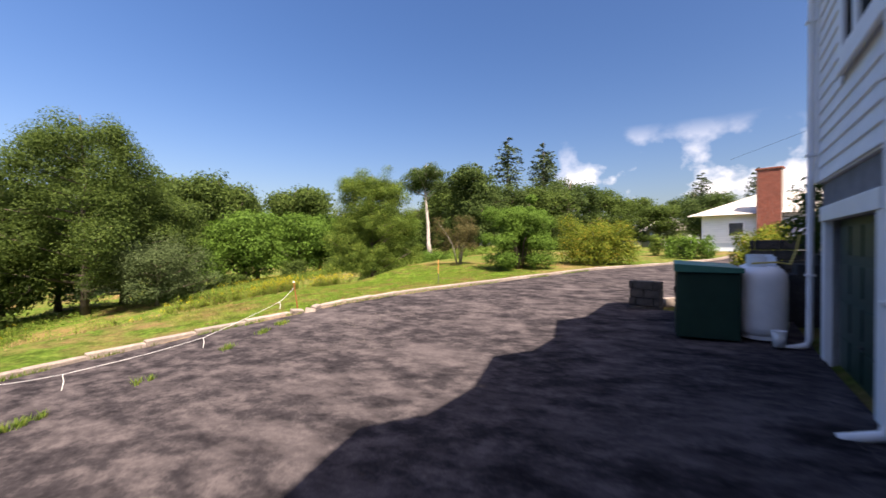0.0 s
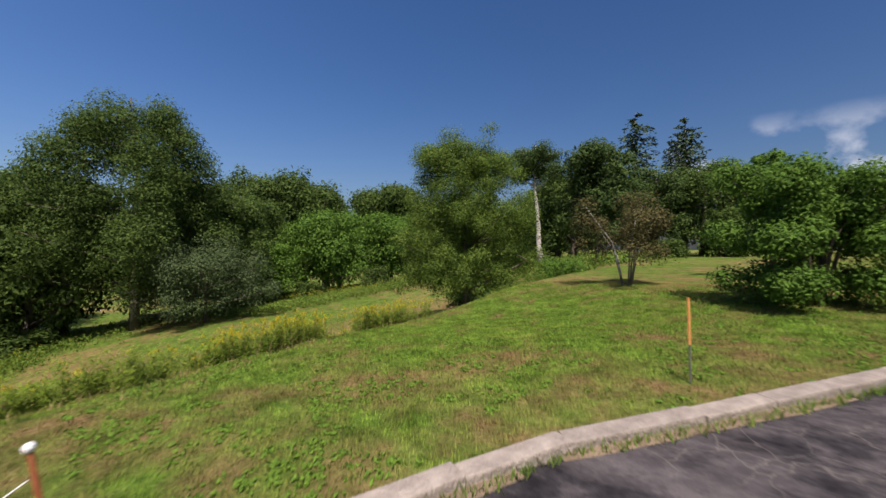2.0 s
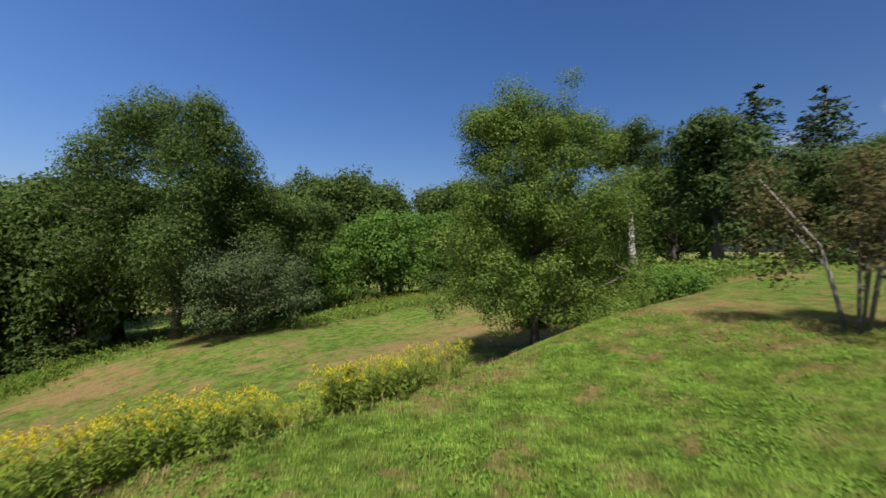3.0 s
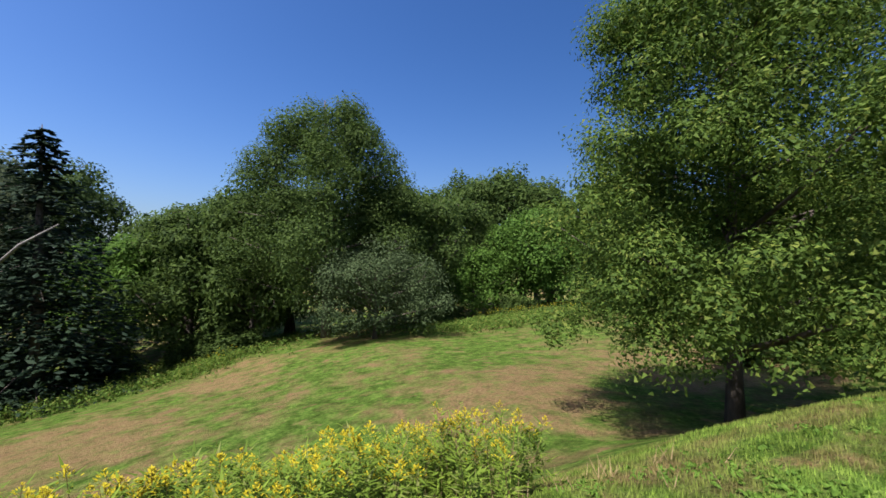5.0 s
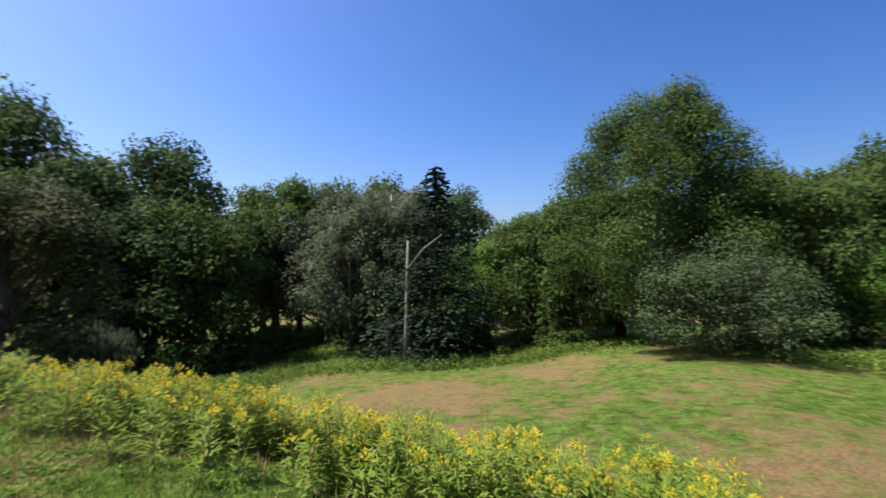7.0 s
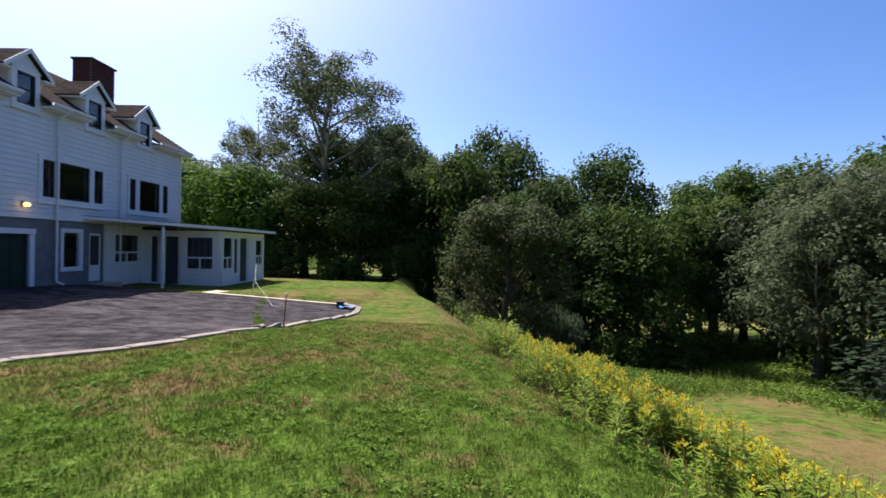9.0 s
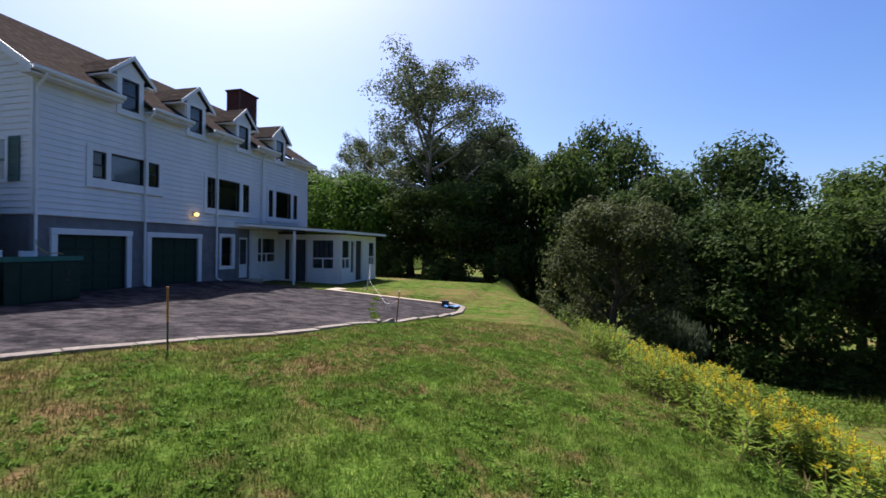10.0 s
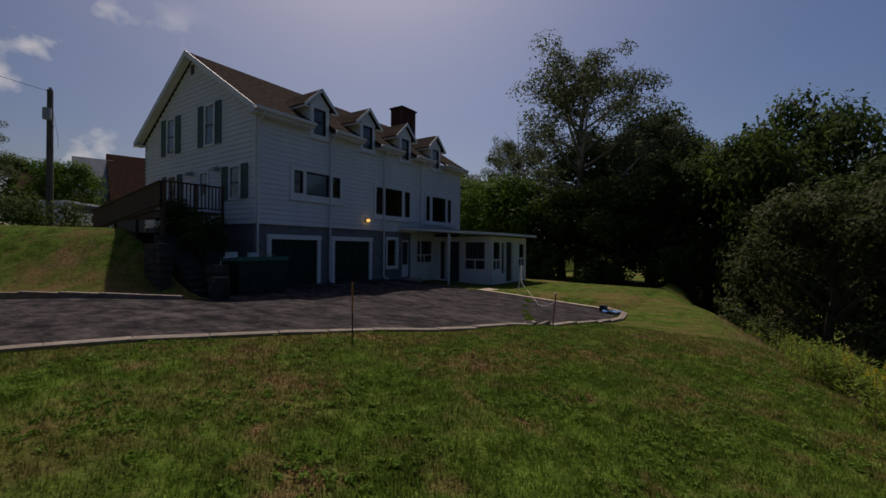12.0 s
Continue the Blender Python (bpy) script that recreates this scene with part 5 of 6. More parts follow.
# green utility cabinet beside the garage corner
cab = thing("utility_cabinet", "dark green metal utility cabinet with lighter lid", "cabinet", at=(-1.45, 0.15, yard_z(-1.45, 0.15)), turn=5)
part("body", boxes((-0.46, 0.46, -0.95, 0.95, 0.0, 1.12), bevel=0.02), GREEN, cab)
bm = bmesh.new()
prism(bm, [(-0.5, 1.123), (0.5, 1.123), (0.5, 1.2), (-0.5, 1.26)], "y", -1.0, 1.0)
part("lid", bm, simple("teal_lid", (0.03, 0.13, 0.1), (0.04, 0.17, 0.13), 3.0, 0.5, 0.05), cab, "teal green sloping lid")
for y in (-0.45, 0.3):
    part("door", boxes((-0.478, -0.462, y - 0.44, y + 0.28, 0.06, 1.06), bevel=0.004), GREEN, cab)
part("latch", boxes((-0.5, -0.479, -0.62, -0.52, 0.72, 0.84), bevel=0.006), METAL, cab)
part("vent_slot", boxes((-0.486, -0.479, -0.64, -0.5, 0.55, 0.6)), METAL, cab)


def gas_cylinder(x, y):
    root = thing("gas_cylinder", "tall white propane cylinder against the wall", "gas cylinder", "propane cylinders", at=(x, y, yard_z(x, y)))
    prof = [(0.3, 0.06), (0.345, 0.12), (0.36, 0.22), (0.36, 0.95), (0.345, 1.06), (0.29, 1.15), (0.2, 1.19)]
    bm = bmesh.new()
    sides = 24
    rings = [[bm.verts.new((r * math.cos(k * math.tau / sides), r * math.sin(k * math.tau / sides), z)) for k in range(sides)] for r, z in prof]
    for a, b in zip(rings, rings[1:]):
        for k in range(sides):
            bm.faces.new((a[k], a[(k + 1) % sides], b[(k + 1) % sides], b[k]))
    bm.faces.new(rings[0][::-1])
    bm.faces.new(rings[-1])
    part("tank", bm, TANK, root, smooth=True)
    bm = bmesh.new()
    for k in range(16):
        a0, a1 = k * math.tau / 20, (k + 1) * math.tau / 20
        for r0, r1, z0, z1 in ((0.185, 0.2, 1.16, 1.36),):
            v = [bm.verts.new((r * math.cos(a), r * math.sin(a), z)) for z in (z0, z1) for a in (a0, a1) for r in (r0, r1)]
            for f in ((0, 1, 5, 4), (2, 6, 7, 3), (0, 4, 6, 2), (1, 3, 7, 5), (4, 5, 7, 6), (0, 2, 3, 1)):
                bm.faces.new([v[i] for i in f])
    part("collar", bm, TANK, root)
    bm = bmesh.new()
    tube(bm, [(0, 0, 1.18), (0, 0, 1.3)], [0.04, 0.03], 8)
    part("valve", bm, METAL, root)
    bm = bmesh.new()
    tube(bm, [(0, 0, 0.0), (0, 0, 0.09)], [0.3, 0.3], 20)
    part("foot_ring", bm, TANK, root)
    part("label_patch", boxes((-0.372, -0.35, -0.13, -0.03, 0.62, 0.7)), METAL, root)
    return root


gas_cylinder(-0.62, -0.3)
gas_cylinder(-0.6, 0.55)
hose = thing("gas_hose", "thin yellow gas hose from cylinder to wall", "hose")
bm = bmesh.new()
tube(bm, [(-0.62, -0.3, 1.3), (-0.3, -0.3, 1.33), (-0.1, -0.2, 1.3), (0.0, 0.02, 1.5), (0.05, 0.06, 1.75)], [0.014] * 5, 6)
part("tube", bm, simple("yellow_hose", (0.5, 0.38, 0.08), (0.6, 0.47, 0.12), 8.0, 0.5, 0.0), hose)
bucket = thing("bucket", "small pale plastic bucket beside the downspout", "bucket", at=(-0.45, -1.05, yard_z(-0.45, -1.05)))
bm = bmesh.new()
tube(bm, [(0, 0, 0), (0, 0, 0.24)], [0.075, 0.095], 14)
part("body", bm, TANK, bucket, smooth=True)
bm = bmesh.new()
tube(bm, [(0, 0, 0.225), (0, 0, 0.245)], [0.1, 0.1], 14)
part("rim", bm, TANK, bucket)

# stone retaining walls and steps beside the gable


def stone_wall(x0, y0, x1, y1, height, course, long, label, thick=0.35, drop=0.15):
    root = thing("retaining_wall", label, "wall")
    a, b = Vector((x0, y0, 0)), Vector((x1, y1, 0))
    d = (b - a)
    yaw = math.degrees(math.atan2(d.y, d.x))
    n = int(round(height / course))
    for r in range(n):
        u = -0.3 if r % 2 else 0.0
        while u < d.length - 0.02:
            v = min(u + long * random.uniform(0.8, 1.15), d.length)
            s = max(u, 0)
            if v - s > 0.08:
                m = a + d.normalized() * ((s + v) / 2)
                bm = bmesh.new()
                h = (v - s) / 2 - 0.008
                box(bm, -h, h, -thick / 2 + random.uniform(-0.02, 0.02), thick / 2, 0, course - 0.01, bevel=0.018)
                ob = part("stone", bm, STONE, root)
                ob.matrix_basis = pose(m.x, m.y, yard_z(-1.5, m.y) - drop + r * course, 0, 0, yaw)
            u = v
    return root


stone_wall(0.75, 3.2, -0.55, 3.24, 1.85, 0.22, 0.5, "dark stone block retaining wall behind the cabinet")
stone_wall(-0.9, 2.1, -1.9, 2.2, 1.25, 0.28, 0.42, "dark stepped stone pier beside the garden steps")
stone_wall(-2.25, 2.65, -2.95, 2.75, 0.85, 0.2, 0.4, "low dark stone block wall at the steps' foot")
stairs = thing("garden_steps", "dark stone garden steps up to the deck", "steps", at=(0, 0, 0))
for i in range(10):
    part("tread", boxes((-1.3 + 0.32 * i, -0.98 + 0.32 * i + 0.02, 2.4, 3.15, -0.1, 0.2 + 0.2 * i), bevel=0.02), STONE, stairs)
stand(bush("shrub", "dark spreading evergreen shrub over the stone wall", "dark", 41, 1.7, 1.0, 6000, 0.1, 7), 0.9, 1.7, z=1.3)
stand(bush("shrub", "loose dark green shrub beside the deck", "dark", 42, 1.4, 0.9, 4000, 0.1, 6), 1.9, 2.0, z=1.9)
stand(bush("shrub", "yellow-green garden shrub over the wall", "forsythia", 43, 2.7, 1.7, 7000, 0.14, 7), 1.0, 15.6)
stand(bush("shrub", "green garden shrub on the bank", "fresh", 44, 1.6, 1.4, 4000, 0.14, 6), -1.8, 24.0)
stand(bush("shrub", "low rounded garden shrub by the far drive", "yellowish", 45, 1.6, 1.6, 4000, 0.14, 6), -2.8, 27.0)

# wooden deck along the gable end
deck = thing("deck", "weathered brown wooden deck with railing", "deck", at=(0, 0, 0.45))
for i in range(16):
    part("board", boxes((1.6, 8.6, 0.35 + i * 0.145, 0.35 + i * 0.145 + 0.138, 2.52, 2.56)), WOOD, deck)
part("skirt", boxes((1.6, 8.6, 2.6, 2.68, 2.25, 2.5), bevel=0.006), WOOD, deck)
for y in (0.4, 1.5, 2.6):
    part("post", boxes((1.6, 1.7, y - 0.05, y + 0.05, 1.0, 3.55), bevel=0.006), WOOD, deck)
part("handrail", boxes((1.58, 1.72, 0.32, 2.68, 3.551, 3.6), bevel=0.006), WOOD, deck)
part("lower_rail", boxes((1.62, 1.68, 0.46, 2.54, 2.66, 2.71)), WOOD, deck)
for i in range(14):
    y = 0.52 + i * 0.142
    if abs(y + 0.02 - 1.5) > 0.08:
        part("baluster", boxes((1.63, 1.67, y, y + 0.04, 2.711, 3.55)), WOOD, deck)
ramp = thing("ramp", "boarded wooden ramp running down from the deck", "ramp", at=(0, 0, 0.45))
for i in range(45):
    x = 1.72 + i * 0.145
    z = 3.52 - 0.76 * (x - 1.72) / 6.5
    part("side_board", boxes((x, x + 0.138, 2.7, 2.73, z - 0.92, z)), WOOD, ramp)
bm = bmesh.new()
prism(bm, [(1.7, 3.53), (8.3, 2.76), (8.3, 2.81), (1.7, 3.58)], "y", 2.64, 2.78)
part("handrail", bm, WOOD, ramp)
bm = bmesh.new()
prism(bm, [(1.7, 2.72), (8.3, 1.95), (8.3, 2.1), (1.7, 2.87)], "y", 2.731, 2.77)
part("stringer", bm, WOOD, ramp)
for x in (1.76, 3.9, 6.0, 8.2):
    z = 3.52 - 0.76 * (x - 1.72) / 6.5
    part("post", boxes((x - 0.05, x + 0.05, 2.58, 2.68, 1.2, z), bevel=0.006), WOOD, ramp)

# a blue sheet left in the yard's corner
tarp = thing("tarpaulin", "crumpled bright blue plastic sheet by a kerb", "tarpaulin", at=(-12.3, -7.9, yard_z(-12.3, -7.9)))
bm = bmesh.new()
bmesh.ops.create_grid(bm, x_segments=12, y_segments=10, size=0.5, matrix=Matrix.Diagonal((0.7, 0.5, 1, 1)))
for v in bm.verts:
    v.co.z = 0.06 + 0.14 * abs(noise.noise((v.co.x * 3.1, v.co.y * 3.3, 1.7)))
bmesh.ops.solidify(bm, geom=bm.faces[:], thickness=0.02)
part("sheet", bm, BLUE, tarp, smooth=True)
box_ = thing("black_box", "small black plastic box beside a blue sheet", "box", at=(-11.9, -8.2, yard_z(-11.9, -8.2)))
part("body", boxes((-0.16, 0.16, -0.12, 0.12, 0, 0.26), bevel=0.02), METAL, box_)
part("lid", boxes((-0.17, 0.17, -0.13, 0.13, 0.261, 0.29), bevel=0.01), METAL, box_)

# ---------------------------------------------------------------- farther buildings
neigh = thing("house", "low white neighbour house with pale roof and brick chimney", "house", at=(4.9, 36.6, 1.5), turn=-15)
part("wall", boxes((-2.6, 6, -4, 4, -1.5, 2.3)), simple("pale_blue_siding", (0.5, 0.56, 0.62), (0.6, 0.66, 0.7), 1.5, 0.6, 0.05), neigh)
for k in range(12):
    part("siding_board", boxes((-2.64, -2.601, -4.0, 4.0, -0.1 + k * 0.2, 0.085 + k * 0.2)), SIDING, neigh)
    part("siding_board", boxes((-2.6, 6, -4.04, -4.001, -0.1 + k * 0.2, 0.085 + k * 0.2)), SIDING, neigh)
bm = bmesh.new()
lo4 = [bm.verts.new(p) for p in ((-3.6, -4.8, 2.3), (7, -4.8, 2.3), (7, 4.8, 2.3), (-3.6, 4.8, 2.3))]
hi2 = [bm.verts.new(p) for p in ((0.6, 0, 4.3), (5, 0, 4.3))]
for f in ((0, 1, 2, 3),):
    bm.faces.new([lo4[i] for i in f][::-1])
bm.faces.new((lo4[0], lo4[1], hi2[1], hi2[0]))
bm.faces.new((lo4[1], lo4[2], hi2[1]))
bm.faces.new((lo4[2], lo4[3], hi2[0], hi2[1]))
bm.faces.new((lo4[3], lo4[0], hi2[0]))
part("roof", bm, PALE_ROOF, neigh)
w = part("window", boxes((-0.6, 0.6, -4.1, -4.045, 0.5, 1.7), bevel=0.01), TRIM, neigh)
part("pane", boxes((-0.5, 0.5, -4.12, -4.101, 0.6, 1.6)), DARK_PANE, w)
chm = part("chimney", boxes((1.6, 3.2, -4.9, -4.06, -1.0, 5.8)), MORTAR, neigh, "red brick chimney")
bm = bmesh.new()
for r in range(79):
    z = -0.4 + r * 0.078
    off = 0.11 if r % 2 else 0
    x = 1.6 + off
    while x < 3.15:
        box(bm, x, min(x + 0.21, 3.2), -4.915, -4.901, z, z + 0.067)
        x += 0.22
    y = -4.9 + off
    while y < -4.1:
        box(bm, 1.585, 1.599, y, min(y + 0.21, -4.06), z, z + 0.067)
        y += 0.22
tagged(part("brickwork", bm, BRICK, chm), kind="stuff")
part("cap", boxes((1.52, 3.28, -4.98, -3.98, 5.801, 5.92), bevel=0.01), BRICK, chm)

far_white = thing("house", "small distant white cottage with grey roof", "house", at=(-1.5, 66.0, 1.0), turn=20)
part("wall", boxes((-3, 3, -3, 3, 0, 2.6)), SIDING, far_white)
bm = bmesh.new()
prism(bm, [(-3.5, 2.5), (3.5, 2.5), (0, 4.6)], "y", -3.4, 3.4)
part("roof", bm, PALE_ROOF, far_white)
w = part("window", boxes((-0.7, 0.5, -3.04, -3.001, 0.9, 2.0)), TRIM, far_white)
part("pane", boxes((-0.6, 0.4, -3.06, -3.041, 1.0, 1.9)), DARK_PANE, w)

brown = thing("house", "brown-roofed house with a steep front gable", "house", at=(32.5, -7.0, 2.6), turn=-14)
part("wall", boxes((-4.5, 5, -4, 7, -0.6, 3.0)), simple("brown_siding", (0.13, 0.11, 0.095), (0.19, 0.165, 0.145), 1.5, 0.7, 0.05), brown)
bm = bmesh.new()
prism(bm, [(-5.0, 2.8), (0.4, 7.6), (5.6, 2.8)], "y", -4.5, 2.0)
part("roof", bm, BROWN_ROOF, brown, "dark brown shingle roof")
bm = bmesh.new()
prism(bm, [(-3.2, 2.9), (-3.2, 3.2), (-0.4, 6.9), (2.0, 3.2), (2.0, 2.9)], "y", 1.5, 4.4)
part("gable", bm, simple("grey_gable", (0.2, 0.22, 0.26), (0.27, 0.29, 0.33), 1.5, 0.7, 0.05), brown)
bm = bmesh.new()
prism(bm, [(-5.0, 2.9), (-5.0, 3.1), (0, 5.0), (5.4, 3.1), (5.4, 2.9)], "y", 4.41, 7.6)
part("roof", bm, BROWN_ROOF, brown)
gd = part("garage_door", boxes((-4.54, -4.501, 2.4, 6.4, 0.0, 2.2)), TRIM, brown)
for k in range(4):
    part("panel", boxes((-4.56, -4.541, 2.5, 6.3, 0.08 + k * 0.53, 0.5 + k * 0.53)), TRIM, gd)

van = thing("van", "white minivan parked beside the neighbour's house", "vehicle", at=(19.8, 0.0, gz(19.8, 0.0)), turn=-50)
bm = bmesh.new()
prism(bm, [(-2.3, 0.3), (2.3, 0.3), (2.35, 0.85), (1.5, 1.0), (0.8, 1.7), (-2.0, 1.75), (-2.3, 1.0)], "y", -0.9, 0.9)
bmesh.ops.bevel(bm, geom=bm.edges[:], offset=0.07, segments=2, affect="EDGES")
part("body", bm, VANPAINT, van, smooth=False)
part("window", boxes((-1.9, 0.55, -0.915, 0.915, 1.08, 1.58), bevel=0.03), DARK_PANE, van)
bm = bmesh.new()
prism(bm, [(1.42, 1.06), (0.86, 1.64), (0.84, 1.62), (1.4, 1.04)], "y", -0.75, 0.75)
part("windscreen", bm, DARK_PANE, van)
for x in (-1.5, 1.5):
    for y in (-0.85, 0.85):
        bm = bmesh.new()
        tube(bm, [(x, y - 0.1, 0.32), (x, y + 0.1, 0.32)], [0.32, 0.32], 18)
        wh = part("wheel", bm, TYRE, van)
        bm = bmesh.new()
        tube(bm, [(x, y - 0.11, 0.32), (x, y + 0.11, 0.32)], [0.18, 0.18], 14)
        part("rim", bm, GALV, wh)
for y in (-0.6, 0.6):
    part("headlight", boxes((2.28, 2.36, y - 0.16, y + 0.16, 0.68, 0.82), bevel=0.02), GALV, van)

pole = thing("utility_pole", "weathered wooden utility pole with transformer", "utility pole", at=(15.6, 2.5, gz(15.6, 2.5)))
bm = bmesh.new()
tube(bm, [(0, 0, -0.3), (0, 0, 4), (0.02, 0, 7.6)], [0.17, 0.15, 0.13], 10)
part("shaft", bm, POLE, pole)
bm = bmesh.new()
tube(bm, [(-0.3, 0.2, 5.9), (-0.3, 0.2, 6.5)], [0.19, 0.19], 14)
part("transformer", bm, GALV, pole)
part("bracket", boxes((-0.5, 0.1, -0.04, 0.04, 5.5, 5.58)), METAL, pole)
part("insulator", boxes((-0.06, 0.06, -0.06, 0.06, 7.6, 7.72)), GALV, pole)
bm = bmesh.new()
tube(bm, [(0, 0, 7.5), (-8, 20, 7.1), (-16, 40, 7.5)], [0.012] * 3, 4)
part("cable", bm, METAL, pole)
bm = bmesh.new()
tube(bm, [(0, 0, 7.3), (7, -2, 6.4), (12.0, -3.2, 6.6)], [0.012] * 3, 4)
part("cable", bm, METAL, pole)
stand(bush("shrub", "dark clipped garden shrub below the pole", "dark", 46, 1.8, 2.2, 4000, 0.16, 6), 14.2, 3.7)
stand(bush("shrub", "dark clipped garden shrub beside the pole", "dark", 48, 1.5, 1.3, 4000, 0.13, 6), 12.6, 2.9)
stand(bush("shrub", "bright green garden shrub by the road", "fresh", 47, 2.0, 2.2, 4000, 0.16, 6), 17.5, 8.5)
again(fresh, 25.5, -0.6, 90, 0.66, 0.6, "rounded soft green tree beside the pole")
again(oak, 19.5, 5.6, 120, 0.3, 0.3, "small half-bare tree by the road")

# ---------------------------------------------------------------- goldenrod, weeds and grass


def tufts(rng, xy, height, blades, width, lean=0.35):
    """Upright narrow leaves that spring from points on the ground."""
    n = len(xy) * blades
    base = np.repeat(xy, blades, 0) + rng.normal(size=(n, 2)) * 0.03
    z = ground_z(base[:, 0], base[:, 1])
    h = np.repeat(height, blades) * (0.6 + 0.7 * rng.random(n))
    a = rng.random(n) * math.tau
    w = width * (0.7 + 0.6 * rng.random(n))
    d = np.stack([np.cos(a), np.sin(a)], 1)
    b3 = np.stack([base[:, 0], base[:, 1], z - 0.01], 1)
    side = np.stack([-d[:, 1] * w, d[:, 0] * w, np.zeros(n)], 1)
    tip = b3 + np.stack([d[:, 0] * h * lean, d[:, 1] * h * lean, h], 1)
    v = np.stack([b3 - side, b3 + side, tip], 1).reshape(-1, 3)
    return v, np.arange(n * 3).reshape(n, 3)


def goldenrod(rng, xy, heights):
    """Stems with leaves all the way up and yellow plumes on top."""
    lv, fl, st = [], [], []
    for (x, y), h in zip(xy, heights):
        z = float(ground_z(x, y))
        lx, ly = rng.normal() * 0.1, rng.normal() * 0.1
        n = 52
        f = 0.06 + 0.9 * rng.random(n)
        c = np.stack([x + lx * f, y + ly * f, z + h * f], 1)
        a = rng.random(n) * math.tau
        L = (0.15 - 0.075 * f) * (0.9 + 0.5 * rng.random(n))
        d = np.stack([np.cos(a), np.sin(a), 0.25 + 0.3 * rng.normal(size=n)], 1)
        s = np.stack([-np.sin(a), np.cos(a), np.zeros(n)], 1) * 0.013
        c = c + d * 0.02
        lv.append(np.stack([c + d * L[:, None] * 0.2 + s, c + d * L[:, None], c + d * L[:, None] * 0.2 - s], 1))
        t = np.array([[x + 0.006, y, z], [x - 0.006, y, z], [x + lx - 0.004, y + ly, z + h], [x + lx + 0.004, y + ly, z + h]])
        st.append(t[None])
        if noise.noise((x * 0.45, y * 0.45, 6.0)) + 0.3 * rng.normal() > (0.75 if y < 2.5 else -0.25):
            m = 46
            u = rng.random(m)
            a = rng.random(m) * math.tau
            r = 0.11 * (1 - u) * rng.random(m) ** 0.5
            c = np.stack([x + lx + np.cos(a) * r, y + ly + np.sin(a) * r, z + h * 0.9 + u * 0.11], 1)
            d = np.stack([np.cos(a), np.sin(a), 0.4 + 0.4 * rng.random(m)], 1) * 0.013
            s = np.stack([-np.sin(a), np.cos(a), 0.4 * rng.normal(size=m)], 1) * 0.0065
            fl.append(np.stack([c - d, c + s, c + d, c - s], 1))
    return [np.vstack(q).reshape(-1, 3) for q in (lv, fl, st)]


rng = np.random.default_rng(51)
pts, hs = [], []
while len(pts) < 4400:
    y = rng.uniform(-6.5, 10.7)
    xc = float(np.interp(y, [-13, -9, -5.8, 0, 3, 5, 8, 9, 12], [-17.8, -17.9, -18.0, -18.1, -18.4, -18.8, -19.4, -19.7, -20.5]))
    wide = float(np.interp(y, [-13, -6, 4, 8, 10.7], [3.0, 5.5, 5.2, 3.8, 1.8]))
    w = rng.random()
    x = xc - w * wide + rng.normal() * 0.3 + 0.5 * noise.noise((y * 0.8, 1.0, 0.0))
    if noise.noise((x * 0.7, y * 0.7, 3.0)) < -0.2 or rng.random() < 0.5 * max(0.0, y - 8.5):
        continue
    pts.append((x, y))
    hs.append(0.86 * (0.66 + 0.6 * rng.random()) * (0.72 + 0.28 * min(1, w * 3)))
# scattered drifts by the far side of the field
for cx_, cy_, r, n in ((-53.5, 26.5, 3.2, 120), (-48, 28, 2.4, 60), (-52, -4, 3.5, 60), (-50, 2, 2.5, 50), (-37, -15, 3, 60), (-45, 33, 3, 60)):
    for _ in range(n):
        pts.append((cx_ + rng.normal() * r * 0.6, cy_ + rng.normal() * r * 0.6))
        hs.append(0.9 + 0.4 * rng.random())
lv, fl, st = goldenrod(rng, pts, hs)
gold = thing("goldenrod", "tall flowering goldenrod on the grassy bank", "wildflowers", kind="stuff")
raw("foliage", lv, np.arange(len(lv)).reshape(-1, 3), GOLDLEAF, gold)
raw("plumes", fl, np.arange(len(fl)).reshape(-1, 4), FLOWER, gold)
raw("stalks", st, np.arange(len(st)).reshape(-1, 4), STRAW, gold)

# short grass where the walk passes close
xy = np.stack([rng.uniform(-21.5, -8.2, 120000), rng.uniform(-3, 16.5, 120000)], 1)
keep = (xy[:, 0] < kerb_x(xy[:, 1]) - 0.14)
near = np.exp(-((xy[:, 0] + 15.5) ** 2 + (xy[:, 1] - 7.5) ** 2) / 60)
keep &= rng.random(len(xy)) < 0.25 + 0.75 * near
xy = xy[keep]
v, f = tufts(rng, xy, np.full(len(xy), 0.055), 4, 0.006)
tagged(raw("lawn_grass", v, f, BLADE), "short mown lawn grass beside the drive", "grass", kind="stuff")
# broad-leaved weeds in the lawn
xy = np.stack([rng.uniform(-20, -9, 11000), rng.uniform(0, 16, 11000)], 1)
xy = xy[(xy[:, 0] < kerb_x(xy[:, 1]) - 0.2) & (np.array([noise.noise((a * 0.9, b * 0.9, 8.0)) + 0.6 * noise.noise((a * 2.6, b * 2.6, 3.0)) for a, b in xy]) > 0.08)]
z = ground_z(xy[:, 0], xy[:, 1])
v, f = leaves(rng, np.repeat(np.stack([xy[:, 0], xy[:, 1], z + 0.025], 1), 1, 0), np.full(len(xy), 0.07), len(xy) * 8, 0.048, 0.22, 0.2)
tagged(raw("lawn_weeds", v, f, CLOVER), "broad-leaved clover and plantain in the lawn", "weeds", kind="stuff")
